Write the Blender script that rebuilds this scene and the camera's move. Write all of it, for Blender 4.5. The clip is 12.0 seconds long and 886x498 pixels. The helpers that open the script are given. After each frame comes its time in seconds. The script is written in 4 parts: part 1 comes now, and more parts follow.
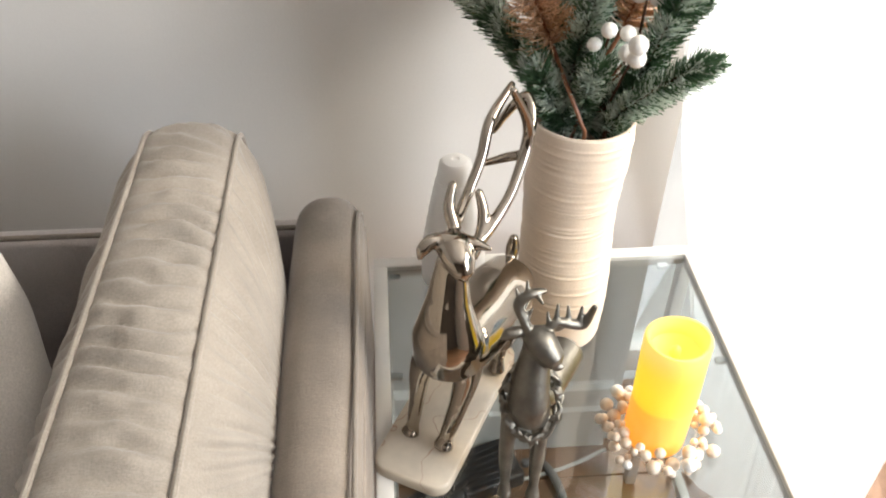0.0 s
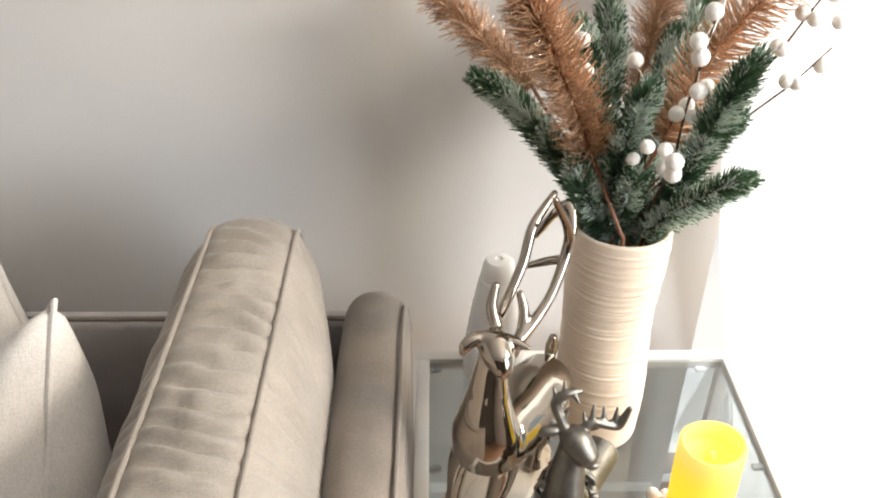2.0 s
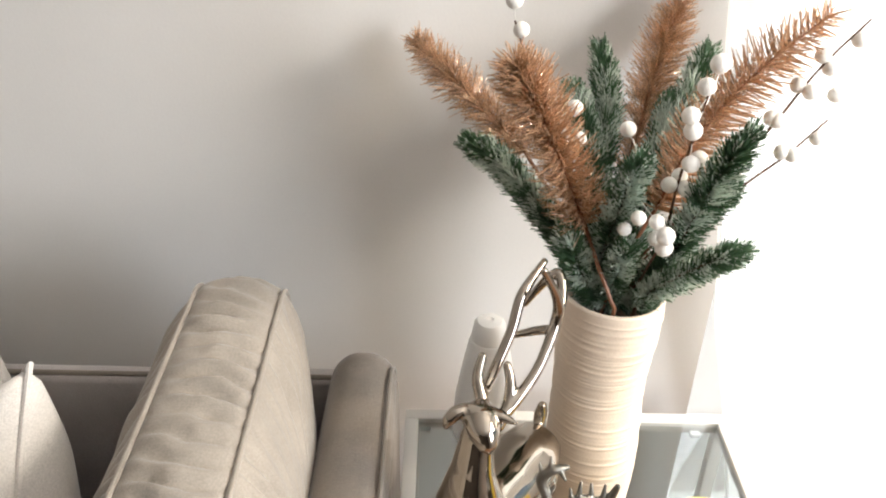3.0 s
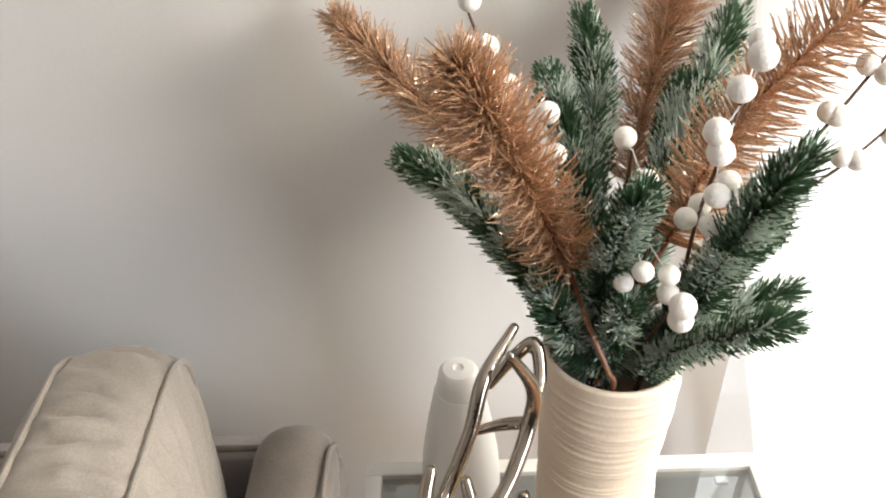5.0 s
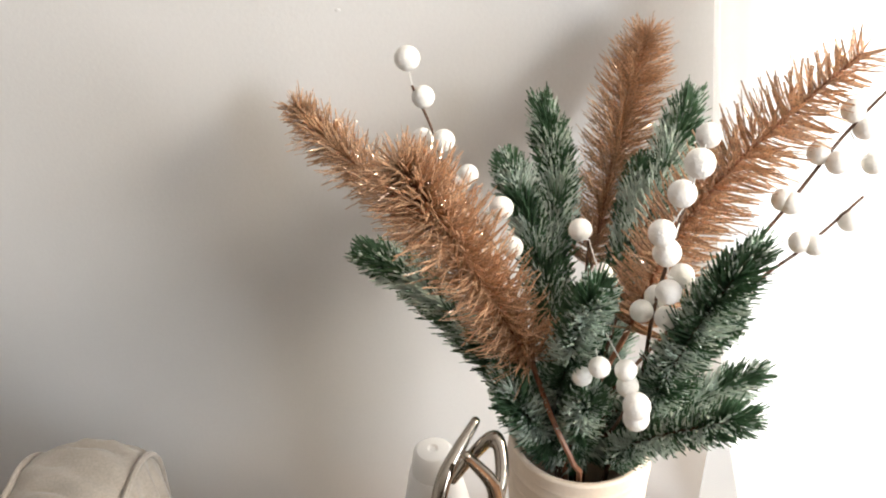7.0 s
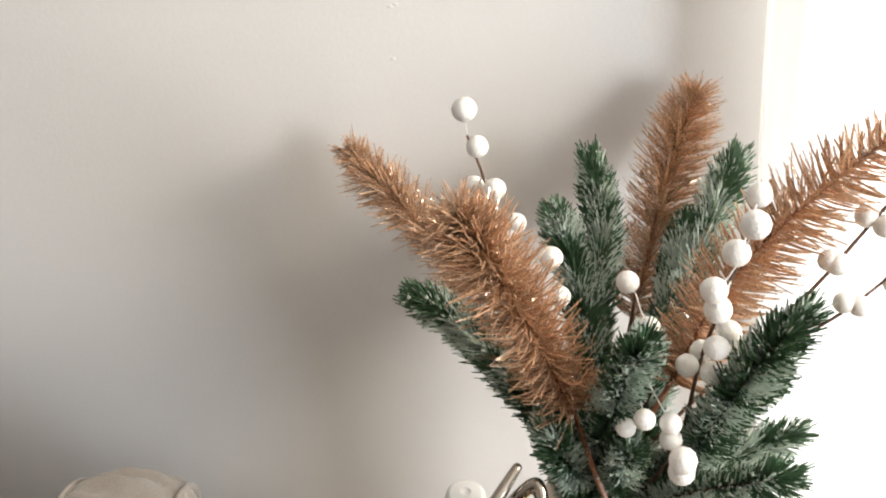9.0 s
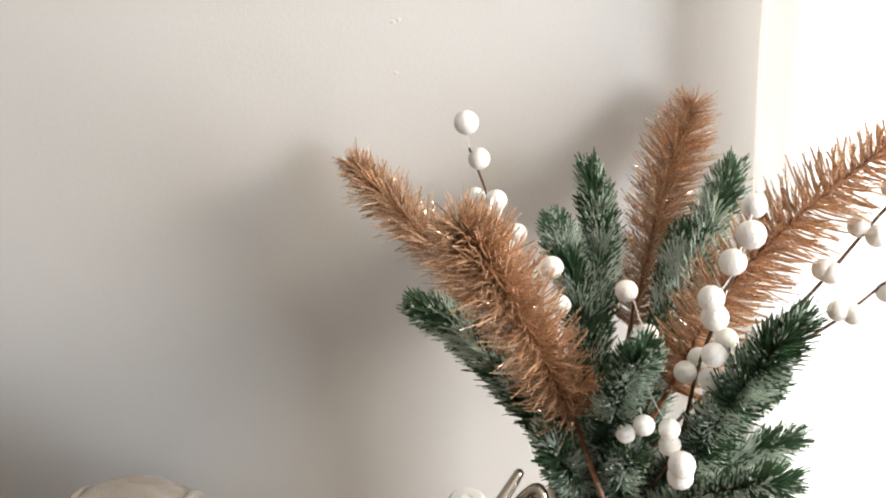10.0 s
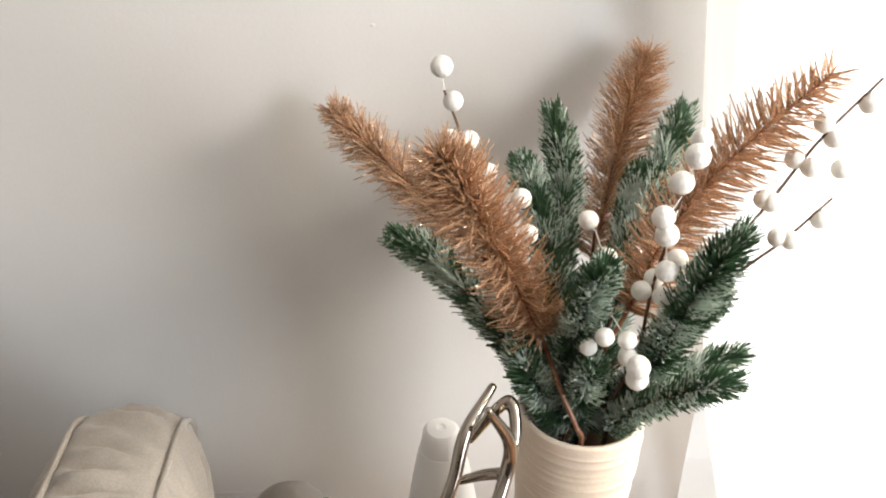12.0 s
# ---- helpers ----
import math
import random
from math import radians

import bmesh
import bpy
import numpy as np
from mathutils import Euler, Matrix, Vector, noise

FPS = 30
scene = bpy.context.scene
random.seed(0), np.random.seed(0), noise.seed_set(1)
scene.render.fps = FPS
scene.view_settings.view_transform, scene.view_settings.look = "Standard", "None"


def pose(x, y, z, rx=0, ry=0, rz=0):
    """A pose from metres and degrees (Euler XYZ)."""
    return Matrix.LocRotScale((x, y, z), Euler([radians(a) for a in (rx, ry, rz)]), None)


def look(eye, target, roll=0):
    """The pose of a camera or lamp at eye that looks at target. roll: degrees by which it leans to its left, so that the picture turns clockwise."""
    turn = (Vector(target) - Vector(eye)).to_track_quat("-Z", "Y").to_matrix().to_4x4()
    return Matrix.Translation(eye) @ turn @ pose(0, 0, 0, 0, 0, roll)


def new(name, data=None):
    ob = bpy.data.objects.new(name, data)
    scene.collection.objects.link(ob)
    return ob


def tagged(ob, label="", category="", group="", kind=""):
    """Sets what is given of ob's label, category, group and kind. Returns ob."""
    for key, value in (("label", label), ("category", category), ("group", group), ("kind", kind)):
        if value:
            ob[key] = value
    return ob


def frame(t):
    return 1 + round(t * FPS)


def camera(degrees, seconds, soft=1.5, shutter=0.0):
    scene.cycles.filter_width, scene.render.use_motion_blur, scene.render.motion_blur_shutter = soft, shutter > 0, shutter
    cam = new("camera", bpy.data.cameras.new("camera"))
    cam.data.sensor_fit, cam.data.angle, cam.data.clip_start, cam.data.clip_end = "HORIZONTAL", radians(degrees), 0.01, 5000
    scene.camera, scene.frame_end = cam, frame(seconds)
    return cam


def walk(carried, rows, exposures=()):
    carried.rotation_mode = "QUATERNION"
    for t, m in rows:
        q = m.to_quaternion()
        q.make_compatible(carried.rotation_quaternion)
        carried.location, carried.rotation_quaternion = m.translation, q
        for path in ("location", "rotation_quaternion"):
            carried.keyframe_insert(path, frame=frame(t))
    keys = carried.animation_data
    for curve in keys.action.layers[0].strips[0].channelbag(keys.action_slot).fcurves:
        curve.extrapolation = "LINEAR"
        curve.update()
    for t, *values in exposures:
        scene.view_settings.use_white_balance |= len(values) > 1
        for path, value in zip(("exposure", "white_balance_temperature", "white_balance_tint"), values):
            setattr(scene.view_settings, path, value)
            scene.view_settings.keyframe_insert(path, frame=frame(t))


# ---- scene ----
# ---- camera and walk ----
cam = camera(56.1, 12.0, soft=2.0)
PATH = [
    (0, (-0.077, 0.191, 1.449), (0.029, 1.585, 0.253), 0.4),
    (0.5, (-0.075, 0.182, 1.457), (0.011, 1.605, 0.294), -0.0),
    (1, (-0.076, 0.164, 1.470), (-0.018, 1.619, 0.346), -0.5),
    (1.5, (-0.078, 0.152, 1.479), (-0.045, 1.642, 0.401), -0.4),
    (2, (-0.080, 0.159, 1.486), (-0.064, 1.677, 0.446), 0.2),
    (2.5, (-0.073, 0.161, 1.501), (-0.071, 1.706, 0.501), 0.7),
    (3, (-0.063, 0.193, 1.508), (-0.055, 1.751, 0.528), 1.2),
    (3.5, (-0.054, 0.248, 1.494), (-0.025, 1.798, 0.501), 1.6),
    (5.5, (0.021, 0.491, 1.456), (-0.003, 1.955, 0.341), -3.0),
    (6, (0.033, 0.490, 1.471), (0.013, 1.965, 0.371), -3.3),
    (6.5, (0.037, 0.492, 1.480), (0.017, 1.995, 0.419), -3.2),
    (7, (0.041, 0.489, 1.491), (0.017, 2.015, 0.463), -3.4),
    (9, (0.017, 0.481, 1.505), (-0.045, 2.052, 0.548), -1.9),
    (9.5, (0.012, 0.473, 1.510), (-0.059, 2.051, 0.567), -1.9),
    (10, (0.012, 0.468, 1.512), (-0.041, 2.051, 0.576), -1.8),
    (10.5, (0.016, 0.463, 1.512), (-0.014, 2.046, 0.576), -2.2),
    (11, (0.017, 0.447, 1.512), (0.009, 2.029, 0.572), -2.2),
    (11.5, (0.010, 0.431, 1.507), (0.014, 2.007, 0.554), -2.0),
    (12, (-0.003, 0.396, 1.509), (0.031, 1.955, 0.533), -0.7),
]
walk(cam, [(t, look(eye, target, roll)) for t, eye, target, roll in PATH], exposures=[(0.0, 0.04), (1.0, 0.11), (2.5, 0.11), (3.5, 0.05), (5.5, 0.0), (9.5, 0.0), (10.5, -0.05), (12.0, 0.0)])

# ---- world, sun, large lights ----
WALL_Y = 1.242          # room face of the wall behind the sofa
WINDOW_X = 0.361        # where that wall ends and the glazed door begins
RIGHT_X, LEFT_X, REAR_Y, CEIL = 1.75, -2.4, -2.6, 2.5

world = bpy.data.worlds.new("world")
scene.world = world
world.use_nodes = True
wn = world.node_tree.nodes
sky = wn.new("ShaderNodeTexSky")
sky.sky_type, sky.sun_disc = "NISHITA", False
sky.sun_elevation, sky.sun_rotation = radians(51), radians(17)
wn["Background"].inputs["Strength"].default_value = 0.14
world.node_tree.links.new(sky.outputs["Color"], wn["Background"].inputs["Color"])


def sun_lamp(direction, strength):
    data = bpy.data.lights.new("sun", "SUN")
    data.energy, data.angle, data.color = strength, radians(0.6), (1.0, 0.93, 0.82)
    ob = new("sun", data)
    ob.rotation_euler = Vector(direction).to_track_quat("-Z", "Y").to_euler()


def window_lamp(name, eye, target, sx, sy, power, color):
    data = bpy.data.lights.new(name, "AREA")
    data.shape, data.size, data.size_y, data.energy, data.color = "RECTANGLE", sx, sy, power, color
    new(name, data).matrix_world = look(eye, target)


sun_lamp((-0.18, -0.60, -0.78), 3.0)
window_lamp("door_daylight", (1.02, 1.55, 1.40), (1.02, 0.0, 1.25), 1.4, 1.8, 29.0, (0.95, 0.98, 1.0))
window_lamp("window_sunny_pane", (1.73, 0.55, 1.98), (0.0, 1.05, 0.98), 0.80, 0.55, 45.0, (1.0, 0.90, 0.75))
window_lamp("window_sky_pane", (1.72, -0.40, 1.55), (-0.9, 0.90, 1.35), 0.70, 1.1, 46.0, (0.91, 0.955, 1.0))


# ---- materials ----
def material(name, color=(0.8, 0.8, 0.8), rough=0.5, metal=0.0, vary=0.0, scale=8.0, grain=0.0, grain_scale=400.0, bump=0.0, bump_scale=200.0, per_object=0.0, sheen=0.0):
    """A surface with broad mottling, fine grain and fine relief."""
    m = bpy.data.materials.new(name)
    m.use_nodes = True
    nt = m.node_tree
    bsdf = nt.nodes["Principled BSDF"]
    bsdf.inputs["Base Color"].default_value = (*color, 1)
    bsdf.inputs["Roughness"].default_value = rough
    bsdf.inputs["Metallic"].default_value = metal
    if sheen:
        bsdf.inputs["Sheen Weight"].default_value = sheen
    co = nt.nodes.new("ShaderNodeTexCoord").outputs["Object"]
    hsv = nt.nodes.new("ShaderNodeHueSaturation")
    hsv.inputs["Color"].default_value = (*color, 1)
    value = None
    for amount, sc in ((vary, scale), (grain, grain_scale)):
        if not amount:
            continue
        n = nt.nodes.new("ShaderNodeTexNoise")
        n.inputs["Scale"].default_value, n.inputs["Detail"].default_value = sc, 4
        nt.links.new(co, n.inputs["Vector"])
        r = nt.nodes.new("ShaderNodeMapRange")
        r.inputs["From Min"].default_value, r.inputs["From Max"].default_value = 0.3, 0.7
        r.inputs["To Min"].default_value, r.inputs["To Max"].default_value = 1 - amount, 1 + amount
        nt.links.new(n.outputs["Fac"], r.inputs["Value"])
        if value is None:
            value = r.outputs[0]
        else:
            mul = nt.nodes.new("ShaderNodeMath")
            mul.operation = "MULTIPLY"
            nt.links.new(value, mul.inputs[0]), nt.links.new(r.outputs[0], mul.inputs[1])
            value = mul.outputs[0]
    if per_object:
        info = nt.nodes.new("ShaderNodeObjectInfo")
        r = nt.nodes.new("ShaderNodeMapRange")
        r.inputs["To Min"].default_value, r.inputs["To Max"].default_value = 1 - per_object, 1 + per_object
        nt.links.new(info.outputs["Random"], r.inputs["Value"])
        if value is None:
            value = r.outputs[0]
        else:
            mul = nt.nodes.new("ShaderNodeMath")
            mul.operation = "MULTIPLY"
            nt.links.new(value, mul.inputs[0]), nt.links.new(r.outputs[0], mul.inputs[1])
            value = mul.outputs[0]
    if value is not None:
        nt.links.new(value, hsv.inputs["Value"])
        nt.links.new(hsv.outputs["Color"], bsdf.inputs["Base Color"])
    if bump:
        n = nt.nodes.new("ShaderNodeTexNoise")
        n.inputs["Scale"].default_value, n.inputs["Detail"].default_value = bump_scale, 3
        nt.links.new(co, n.inputs["Vector"])
        b = nt.nodes.new("ShaderNodeBump")
        b.inputs["Strength"].default_value, b.inputs["Distance"].default_value = bump, 0.002
        nt.links.new(n.outputs["Fac"], b.inputs["Height"])
        nt.links.new(b.outputs["Normal"], bsdf.inputs["Normal"])
    return m


def fabric(name, color, weave=900.0, mottle=0.13):
    """Woven upholstery: crossed threads, slubs and soft mottling."""
    m = material(name, color, 0.92, vary=mottle, scale=11, grain=0.12, grain_scale=520, sheen=0.25)
    nt = m.node_tree
    bsdf = nt.nodes["Principled BSDF"]
    co = nt.nodes.new("ShaderNodeTexCoord").outputs["Object"]
    total = None
    for stretch in ((1, 0.08, 0.08), (0.08, 1, 0.08), (0.08, 0.08, 1)):
        mp = nt.nodes.new("ShaderNodeMapping")
        mp.inputs["Scale"].default_value = stretch
        nt.links.new(co, mp.inputs["Vector"])
        n = nt.nodes.new("ShaderNodeTexNoise")
        n.inputs["Scale"].default_value, n.inputs["Detail"].default_value = weave, 2
        nt.links.new(mp.outputs[0], n.inputs["Vector"])
        if total is None:
            total = n.outputs["Fac"]
        else:
            add = nt.nodes.new("ShaderNodeMath")
            nt.links.new(total, add.inputs[0]), nt.links.new(n.outputs["Fac"], add.inputs[1])
            total = add.outputs[0]
    b = nt.nodes.new("ShaderNodeBump")
    b.inputs["Strength"].default_value, b.inputs["Distance"].default_value = 0.35, 0.0012
    nt.links.new(total, b.inputs["Height"]), nt.links.new(b.outputs["Normal"], bsdf.inputs["Normal"])
    return m


def lets_light_through(m, share):
    """Thin strands pass part of the light that falls on their far side."""
    nt = m.node_tree
    bsdf = nt.nodes["Principled BSDF"]
    thin = nt.nodes.new("ShaderNodeBsdfTranslucent")
    nt.links.new(bsdf.inputs["Base Color"].links[0].from_socket, thin.inputs["Color"])
    both = nt.nodes.new("ShaderNodeMixShader")
    both.inputs[0].default_value = share
    nt.links.new(bsdf.outputs[0], both.inputs[1]), nt.links.new(thin.outputs[0], both.inputs[2])
    nt.links.new(both.outputs[0], nt.nodes["Material Output"].inputs["Surface"])
    return m


def glitter(name, color, rough, spark):
    """Tinsel-like strands with scattered bright metal flakes."""
    m = material(name, color, rough, vary=0.22, scale=60)
    nt = m.node_tree
    bsdf = nt.nodes["Principled BSDF"]
    co = nt.nodes.new("ShaderNodeTexCoord").outputs["Object"]
    v = nt.nodes.new("ShaderNodeTexVoronoi")
    v.inputs["Scale"].default_value = 800
    nt.links.new(co, v.inputs["Vector"])
    sep = nt.nodes.new("ShaderNodeSeparateColor")
    nt.links.new(v.outputs["Color"], sep.inputs[0])
    gt = nt.nodes.new("ShaderNodeMath")
    gt.operation, gt.inputs[1].default_value = "GREATER_THAN", 1 - spark
    nt.links.new(sep.outputs[0], gt.inputs[0])
    nt.links.new(gt.outputs[0], bsdf.inputs["Metallic"])
    mix = nt.nodes.new("ShaderNodeMix")
    mix.data_type = "RGBA"
    old = bsdf.inputs["Base Color"].links[0].from_socket
    nt.links.new(gt.outputs[0], mix.inputs[0]), nt.links.new(old, mix.inputs[6])
    mix.inputs[7].default_value = (1.0, 0.78, 0.6, 1)
    nt.links.new(mix.outputs[2], bsdf.inputs["Base Color"])
    r = nt.nodes.new("ShaderNodeMapRange")
    r.inputs["To Min"].default_value, r.inputs["To Max"].default_value = rough, 0.22
    nt.links.new(gt.outputs[0], r.inputs["Value"]), nt.links.new(r.outputs[0], bsdf.inputs["Roughness"])
    return lets_light_through(m, 0.28)


def clear_glass(name, tint, gloss_tint=(1, 1, 1)):
    """Thin pane: clear, with a mirror reflection that grows at grazing angles."""
    m = bpy.data.materials.new(name)
    m.use_nodes = True
    nt = m.node_tree
    nt.nodes.clear()
    out = nt.nodes.new("ShaderNodeOutputMaterial")
    tr = nt.nodes.new("ShaderNodeBsdfTransparent")
    tr.inputs["Color"].default_value = (*tint, 1)
    gl = nt.nodes.new("ShaderNodeBsdfGlossy")
    gl.inputs["Roughness"].default_value = 0.02
    lw = nt.nodes.new("ShaderNodeLayerWeight")
    lw.inputs["Blend"].default_value = 0.5
    pw = nt.nodes.new("ShaderNodeMath")
    pw.operation, pw.inputs[1].default_value = "POWER", 4.0
    nt.links.new(lw.outputs["Facing"], pw.inputs[0])
    fr = nt.nodes.new("ShaderNodeMath")
    fr.operation, fr.inputs[1].default_value, fr.inputs[2].default_value = "MULTIPLY_ADD", 0.9, 0.06
    nt.links.new(pw.outputs[0], fr.inputs[0])
    mix = nt.nodes.new("ShaderNodeMixShader")
    nt.links.new(fr.outputs[0], mix.inputs[0]), nt.links.new(tr.outputs[0], mix.inputs[1]), nt.links.new(gl.outputs[0], mix.inputs[2])
    nt.links.new(mix.outputs[0], out.inputs["Surface"])
    return m


def sheer(name):
    """Thin white voile: lets light through, scatters it, and is a little see-through."""
    m = bpy.data.materials.new(name)
    m.use_nodes = True
    nt = m.node_tree
    nt.nodes.clear()
    out = nt.nodes.new("ShaderNodeOutputMaterial")
    tl = nt.nodes.new("ShaderNodeBsdfTranslucent")
    tl.inputs["Color"].default_value = (0.93, 0.92, 0.90, 1)
    df = nt.nodes.new("ShaderNodeBsdfDiffuse")
    df.inputs["Color"].default_value = (0.9, 0.9, 0.89, 1)
    tp = nt.nodes.new("ShaderNodeBsdfTransparent")
    co = nt.nodes.new("ShaderNodeTexCoord").outputs["Object"]
    n = nt.nodes.new("ShaderNodeTexNoise")
    n.inputs["Scale"].default_value = 700
    nt.links.new(co, n.inputs["Vector"])
    r = nt.nodes.new("ShaderNodeMapRange")
    r.inputs["To Min"].default_value, r.inputs["To Max"].default_value = 0.02, 0.08
    nt.links.new(n.outputs["Fac"], r.inputs["Value"])
    a, b = nt.nodes.new("ShaderNodeMixShader"), nt.nodes.new("ShaderNodeMixShader")
    a.inputs[0].default_value = 0.22
    nt.links.new(tl.outputs[0], a.inputs[1]), nt.links.new(df.outputs[0], a.inputs[2])
    nt.links.new(r.outputs[0], b.inputs[0]), nt.links.new(a.outputs[0], b.inputs[1]), nt.links.new(tp.outputs[0], b.inputs[2])
    nt.links.new(b.outputs[0], out.inputs["Surface"])
    return m


def led_wax(name):
    """Wax lit from inside by a small lamp: brightest round the bulb, amber below it."""
    m = material(name, (0.66, 0.46, 0.12), 0.45, vary=0.05, scale=30)
    nt = m.node_tree
    bsdf = nt.nodes["Principled BSDF"]
    sep = nt.nodes.new("ShaderNodeSeparateXYZ")
    nt.links.new(nt.nodes.new("ShaderNodeTexCoord").outputs["Object"], sep.inputs[0])
    ramp = nt.nodes.new("ShaderNodeValToRGB")
    ramp.color_ramp.elements[0].position, ramp.color_ramp.elements[0].color = 0.10, (1.0, 0.34, 0.03, 1)
    ramp.color_ramp.elements[1].position, ramp.color_ramp.elements[1].color = 1.0, (0.90, 0.70, 0.15, 1)
    for at, glow in ((0.44, (1.0, 0.44, 0.02, 1)), (0.50, (1.0, 0.74, 0.006, 1)), (0.62, (1.0, 0.80, 0.006, 1)), (0.82, (0.95, 0.70, 0.02, 1))):
        ramp.color_ramp.elements.new(at).color = glow
    r = nt.nodes.new("ShaderNodeMapRange")
    r.inputs["From Max"].default_value = 0.163
    nt.links.new(sep.outputs["Z"], r.inputs["Value"]), nt.links.new(r.outputs[0], ramp.inputs[0])
    nt.links.new(ramp.outputs[0], bsdf.inputs["Emission Color"])
    bsdf.inputs["Emission Strength"].default_value = 0.8
    return m


M_WALL = material("wall_paint", (0.68, 0.665, 0.645), 0.75, vary=0.025, scale=3, grain=0.012, grain_scale=240, bump=0.10, bump_scale=260)
M_TAUPE = material("taupe_for_reflections", (0.11, 0.092, 0.078), 0.7, vary=0.05, scale=3, bump=0.1)
M_WHITE = material("white_paint", (0.80, 0.785, 0.76), 0.45, vary=0.03, scale=9, bump=0.05)
M_CEIL = material("ceiling_paint", (0.82, 0.81, 0.80), 0.85, vary=0.02)
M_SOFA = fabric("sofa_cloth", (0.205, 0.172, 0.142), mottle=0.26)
# Greyer cloth, also lightened in place of light the shaded backrest misses.
M_BACK_LIT = fabric("sofa_back_cloth_lightened", (0.45, 0.415, 0.40))
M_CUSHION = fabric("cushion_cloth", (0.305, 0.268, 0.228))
M_PIPING = fabric("piping_cloth", (0.22, 0.19, 0.16))
M_PILLOW = fabric("pillow_linen", (0.64, 0.60, 0.555), 700)
M_FRAME = material("table_metal", (0.72, 0.70, 0.66), 0.35, vary=0.04, scale=20)
M_GLASS = clear_glass("table_glass", (0.65, 0.68, 0.68))
M_PAD = material("clear_pad", (0.85, 0.86, 0.86), 0.3)
M_CERAMIC = material("vase_ceramic", (0.75, 0.635, 0.52), 0.55, vary=0.05, scale=22, grain=0.03, grain_scale=320, bump=0.12, bump_scale=320)
M_CHROME = material("chrome", (0.36, 0.315, 0.265), 0.08, 1.0, vary=0.04, scale=25)
M_PEWTER = material("pewter", (0.17, 0.160, 0.140), 0.42, 0.9, vary=0.22, scale=60, bump=0.25, bump_scale=160)
M_MARBLE = material("base_stone", (0.55, 0.485, 0.395), 0.4, vary=0.12, scale=16, grain=0.04, grain_scale=90)
def veins(m, color):
    """Thin wandering cracks of another colour."""
    nt = m.node_tree
    bsdf = nt.nodes["Principled BSDF"]
    n = nt.nodes.new("ShaderNodeTexNoise")
    n.inputs["Scale"].default_value, n.inputs["Detail"].default_value = 11, 3
    nt.links.new(nt.nodes.new("ShaderNodeTexCoord").outputs["Object"], n.inputs["Vector"])
    ramp = nt.nodes.new("ShaderNodeValToRGB")
    ramp.color_ramp.elements[0].position, ramp.color_ramp.elements[0].color = 0.494, (0, 0, 0, 1)
    ramp.color_ramp.elements[1].position, ramp.color_ramp.elements[1].color = 0.506, (0, 0, 0, 1)
    ramp.color_ramp.elements.new(0.5).color = (1, 1, 1, 1)
    nt.links.new(n.outputs["Fac"], ramp.inputs[0])
    mix = nt.nodes.new("ShaderNodeMix")
    mix.data_type = "RGBA"
    old = bsdf.inputs["Base Color"].links[0].from_socket
    nt.links.new(ramp.outputs[0], mix.inputs[0]), nt.links.new(old, mix.inputs[6])
    mix.inputs[7].default_value = (*color, 1)
    nt.links.new(mix.outputs[2], bsdf.inputs["Base Color"])


veins(M_MARBLE, (0.36, 0.22, 0.15))
M_COPPER = glitter("copper_tinsel", (0.60, 0.385, 0.235), 0.36, 0.20)
M_GREEN = lets_light_through(material("pine_needle", (0.085, 0.165, 0.086), 0.55, vary=0.35, scale=70), 0.3)
M_FROST = material("frost_crust", (0.49, 0.57, 0.49), 0.85, vary=0.25, scale=120)
M_TWIG = material("twig_bark", (0.11, 0.055, 0.03), 0.7, vary=0.3, scale=120)
M_COPPER_TWIG = material("copper_twig", (0.27, 0.115, 0.06), 0.5, vary=0.25, scale=150)
M_BERRY = material("white_berry", (0.80, 0.775, 0.73), 0.8, vary=0.03, scale=60, bump=0.35, bump_scale=520)
M_WIRE = material("white_wire", (0.75, 0.74, 0.70), 0.5)
M_BEAD = material("cream_bead", (0.84, 0.73, 0.61), 0.45, vary=0.1, scale=70, per_object=0.16)
M_WAX = led_wax("led_wax")
M_BOTTLE = material("milky_plastic", (0.88, 0.875, 0.865), 0.3, vary=0.02)
M_DARK = material("black_plastic", (0.02, 0.02, 0.022), 0.35, vary=0.2, scale=30)
M_GREY = material("grey_strap", (0.23, 0.22, 0.21), 0.5, vary=0.1)
M_CABLE = material("white_cable", (0.68, 0.66, 0.62), 0.5)
M_SHEER = sheer("voile")
M_PANE = clear_glass("door_glass", (0.97, 0.98, 0.98))
M_PLANK = material("oak_plank", (0.30, 0.165, 0.092), 0.42, vary=0.16, scale=9, grain=0.12, grain_scale=70, bump=0.1, bump_scale=90, per_object=0.18)
M_JOINT = material("floor_joint", (0.07, 0.04, 0.025), 0.8, vary=0.1)
M_GROUND = material("terrace", (0.55, 0.53, 0.50), 0.8, vary=0.1, scale=4)


# ---- builders ----
def mesh_object(name, bm, mat, parent=None, smooth=True, angle=None):
    me = bpy.data.meshes.new(name)
    bm.to_mesh(me)
    bm.free()
    for mm in (mat if isinstance(mat, (list, tuple)) else [mat]):
        me.materials.append(mm)
    if smooth:
        me.polygons.foreach_set("use_smooth", [True] * len(me.polygons))
        if angle:
            me.set_sharp_from_angle(angle=radians(angle))
    ob = new(name, me)
    if parent is not None:
        ob.parent = parent
    return ob


def part(name, bm, mat, parent, label="", smooth=True, angle=40):
    ob = mesh_object(name, bm, mat, parent, smooth, angle)
    return tagged(ob, label) if label else ob


def thing(name, at, label, category, group="", kind=""):
    ob = new(name)
    ob.location = at
    ob.empty_display_size = 0.02
    return tagged(ob, label, category, group, kind)


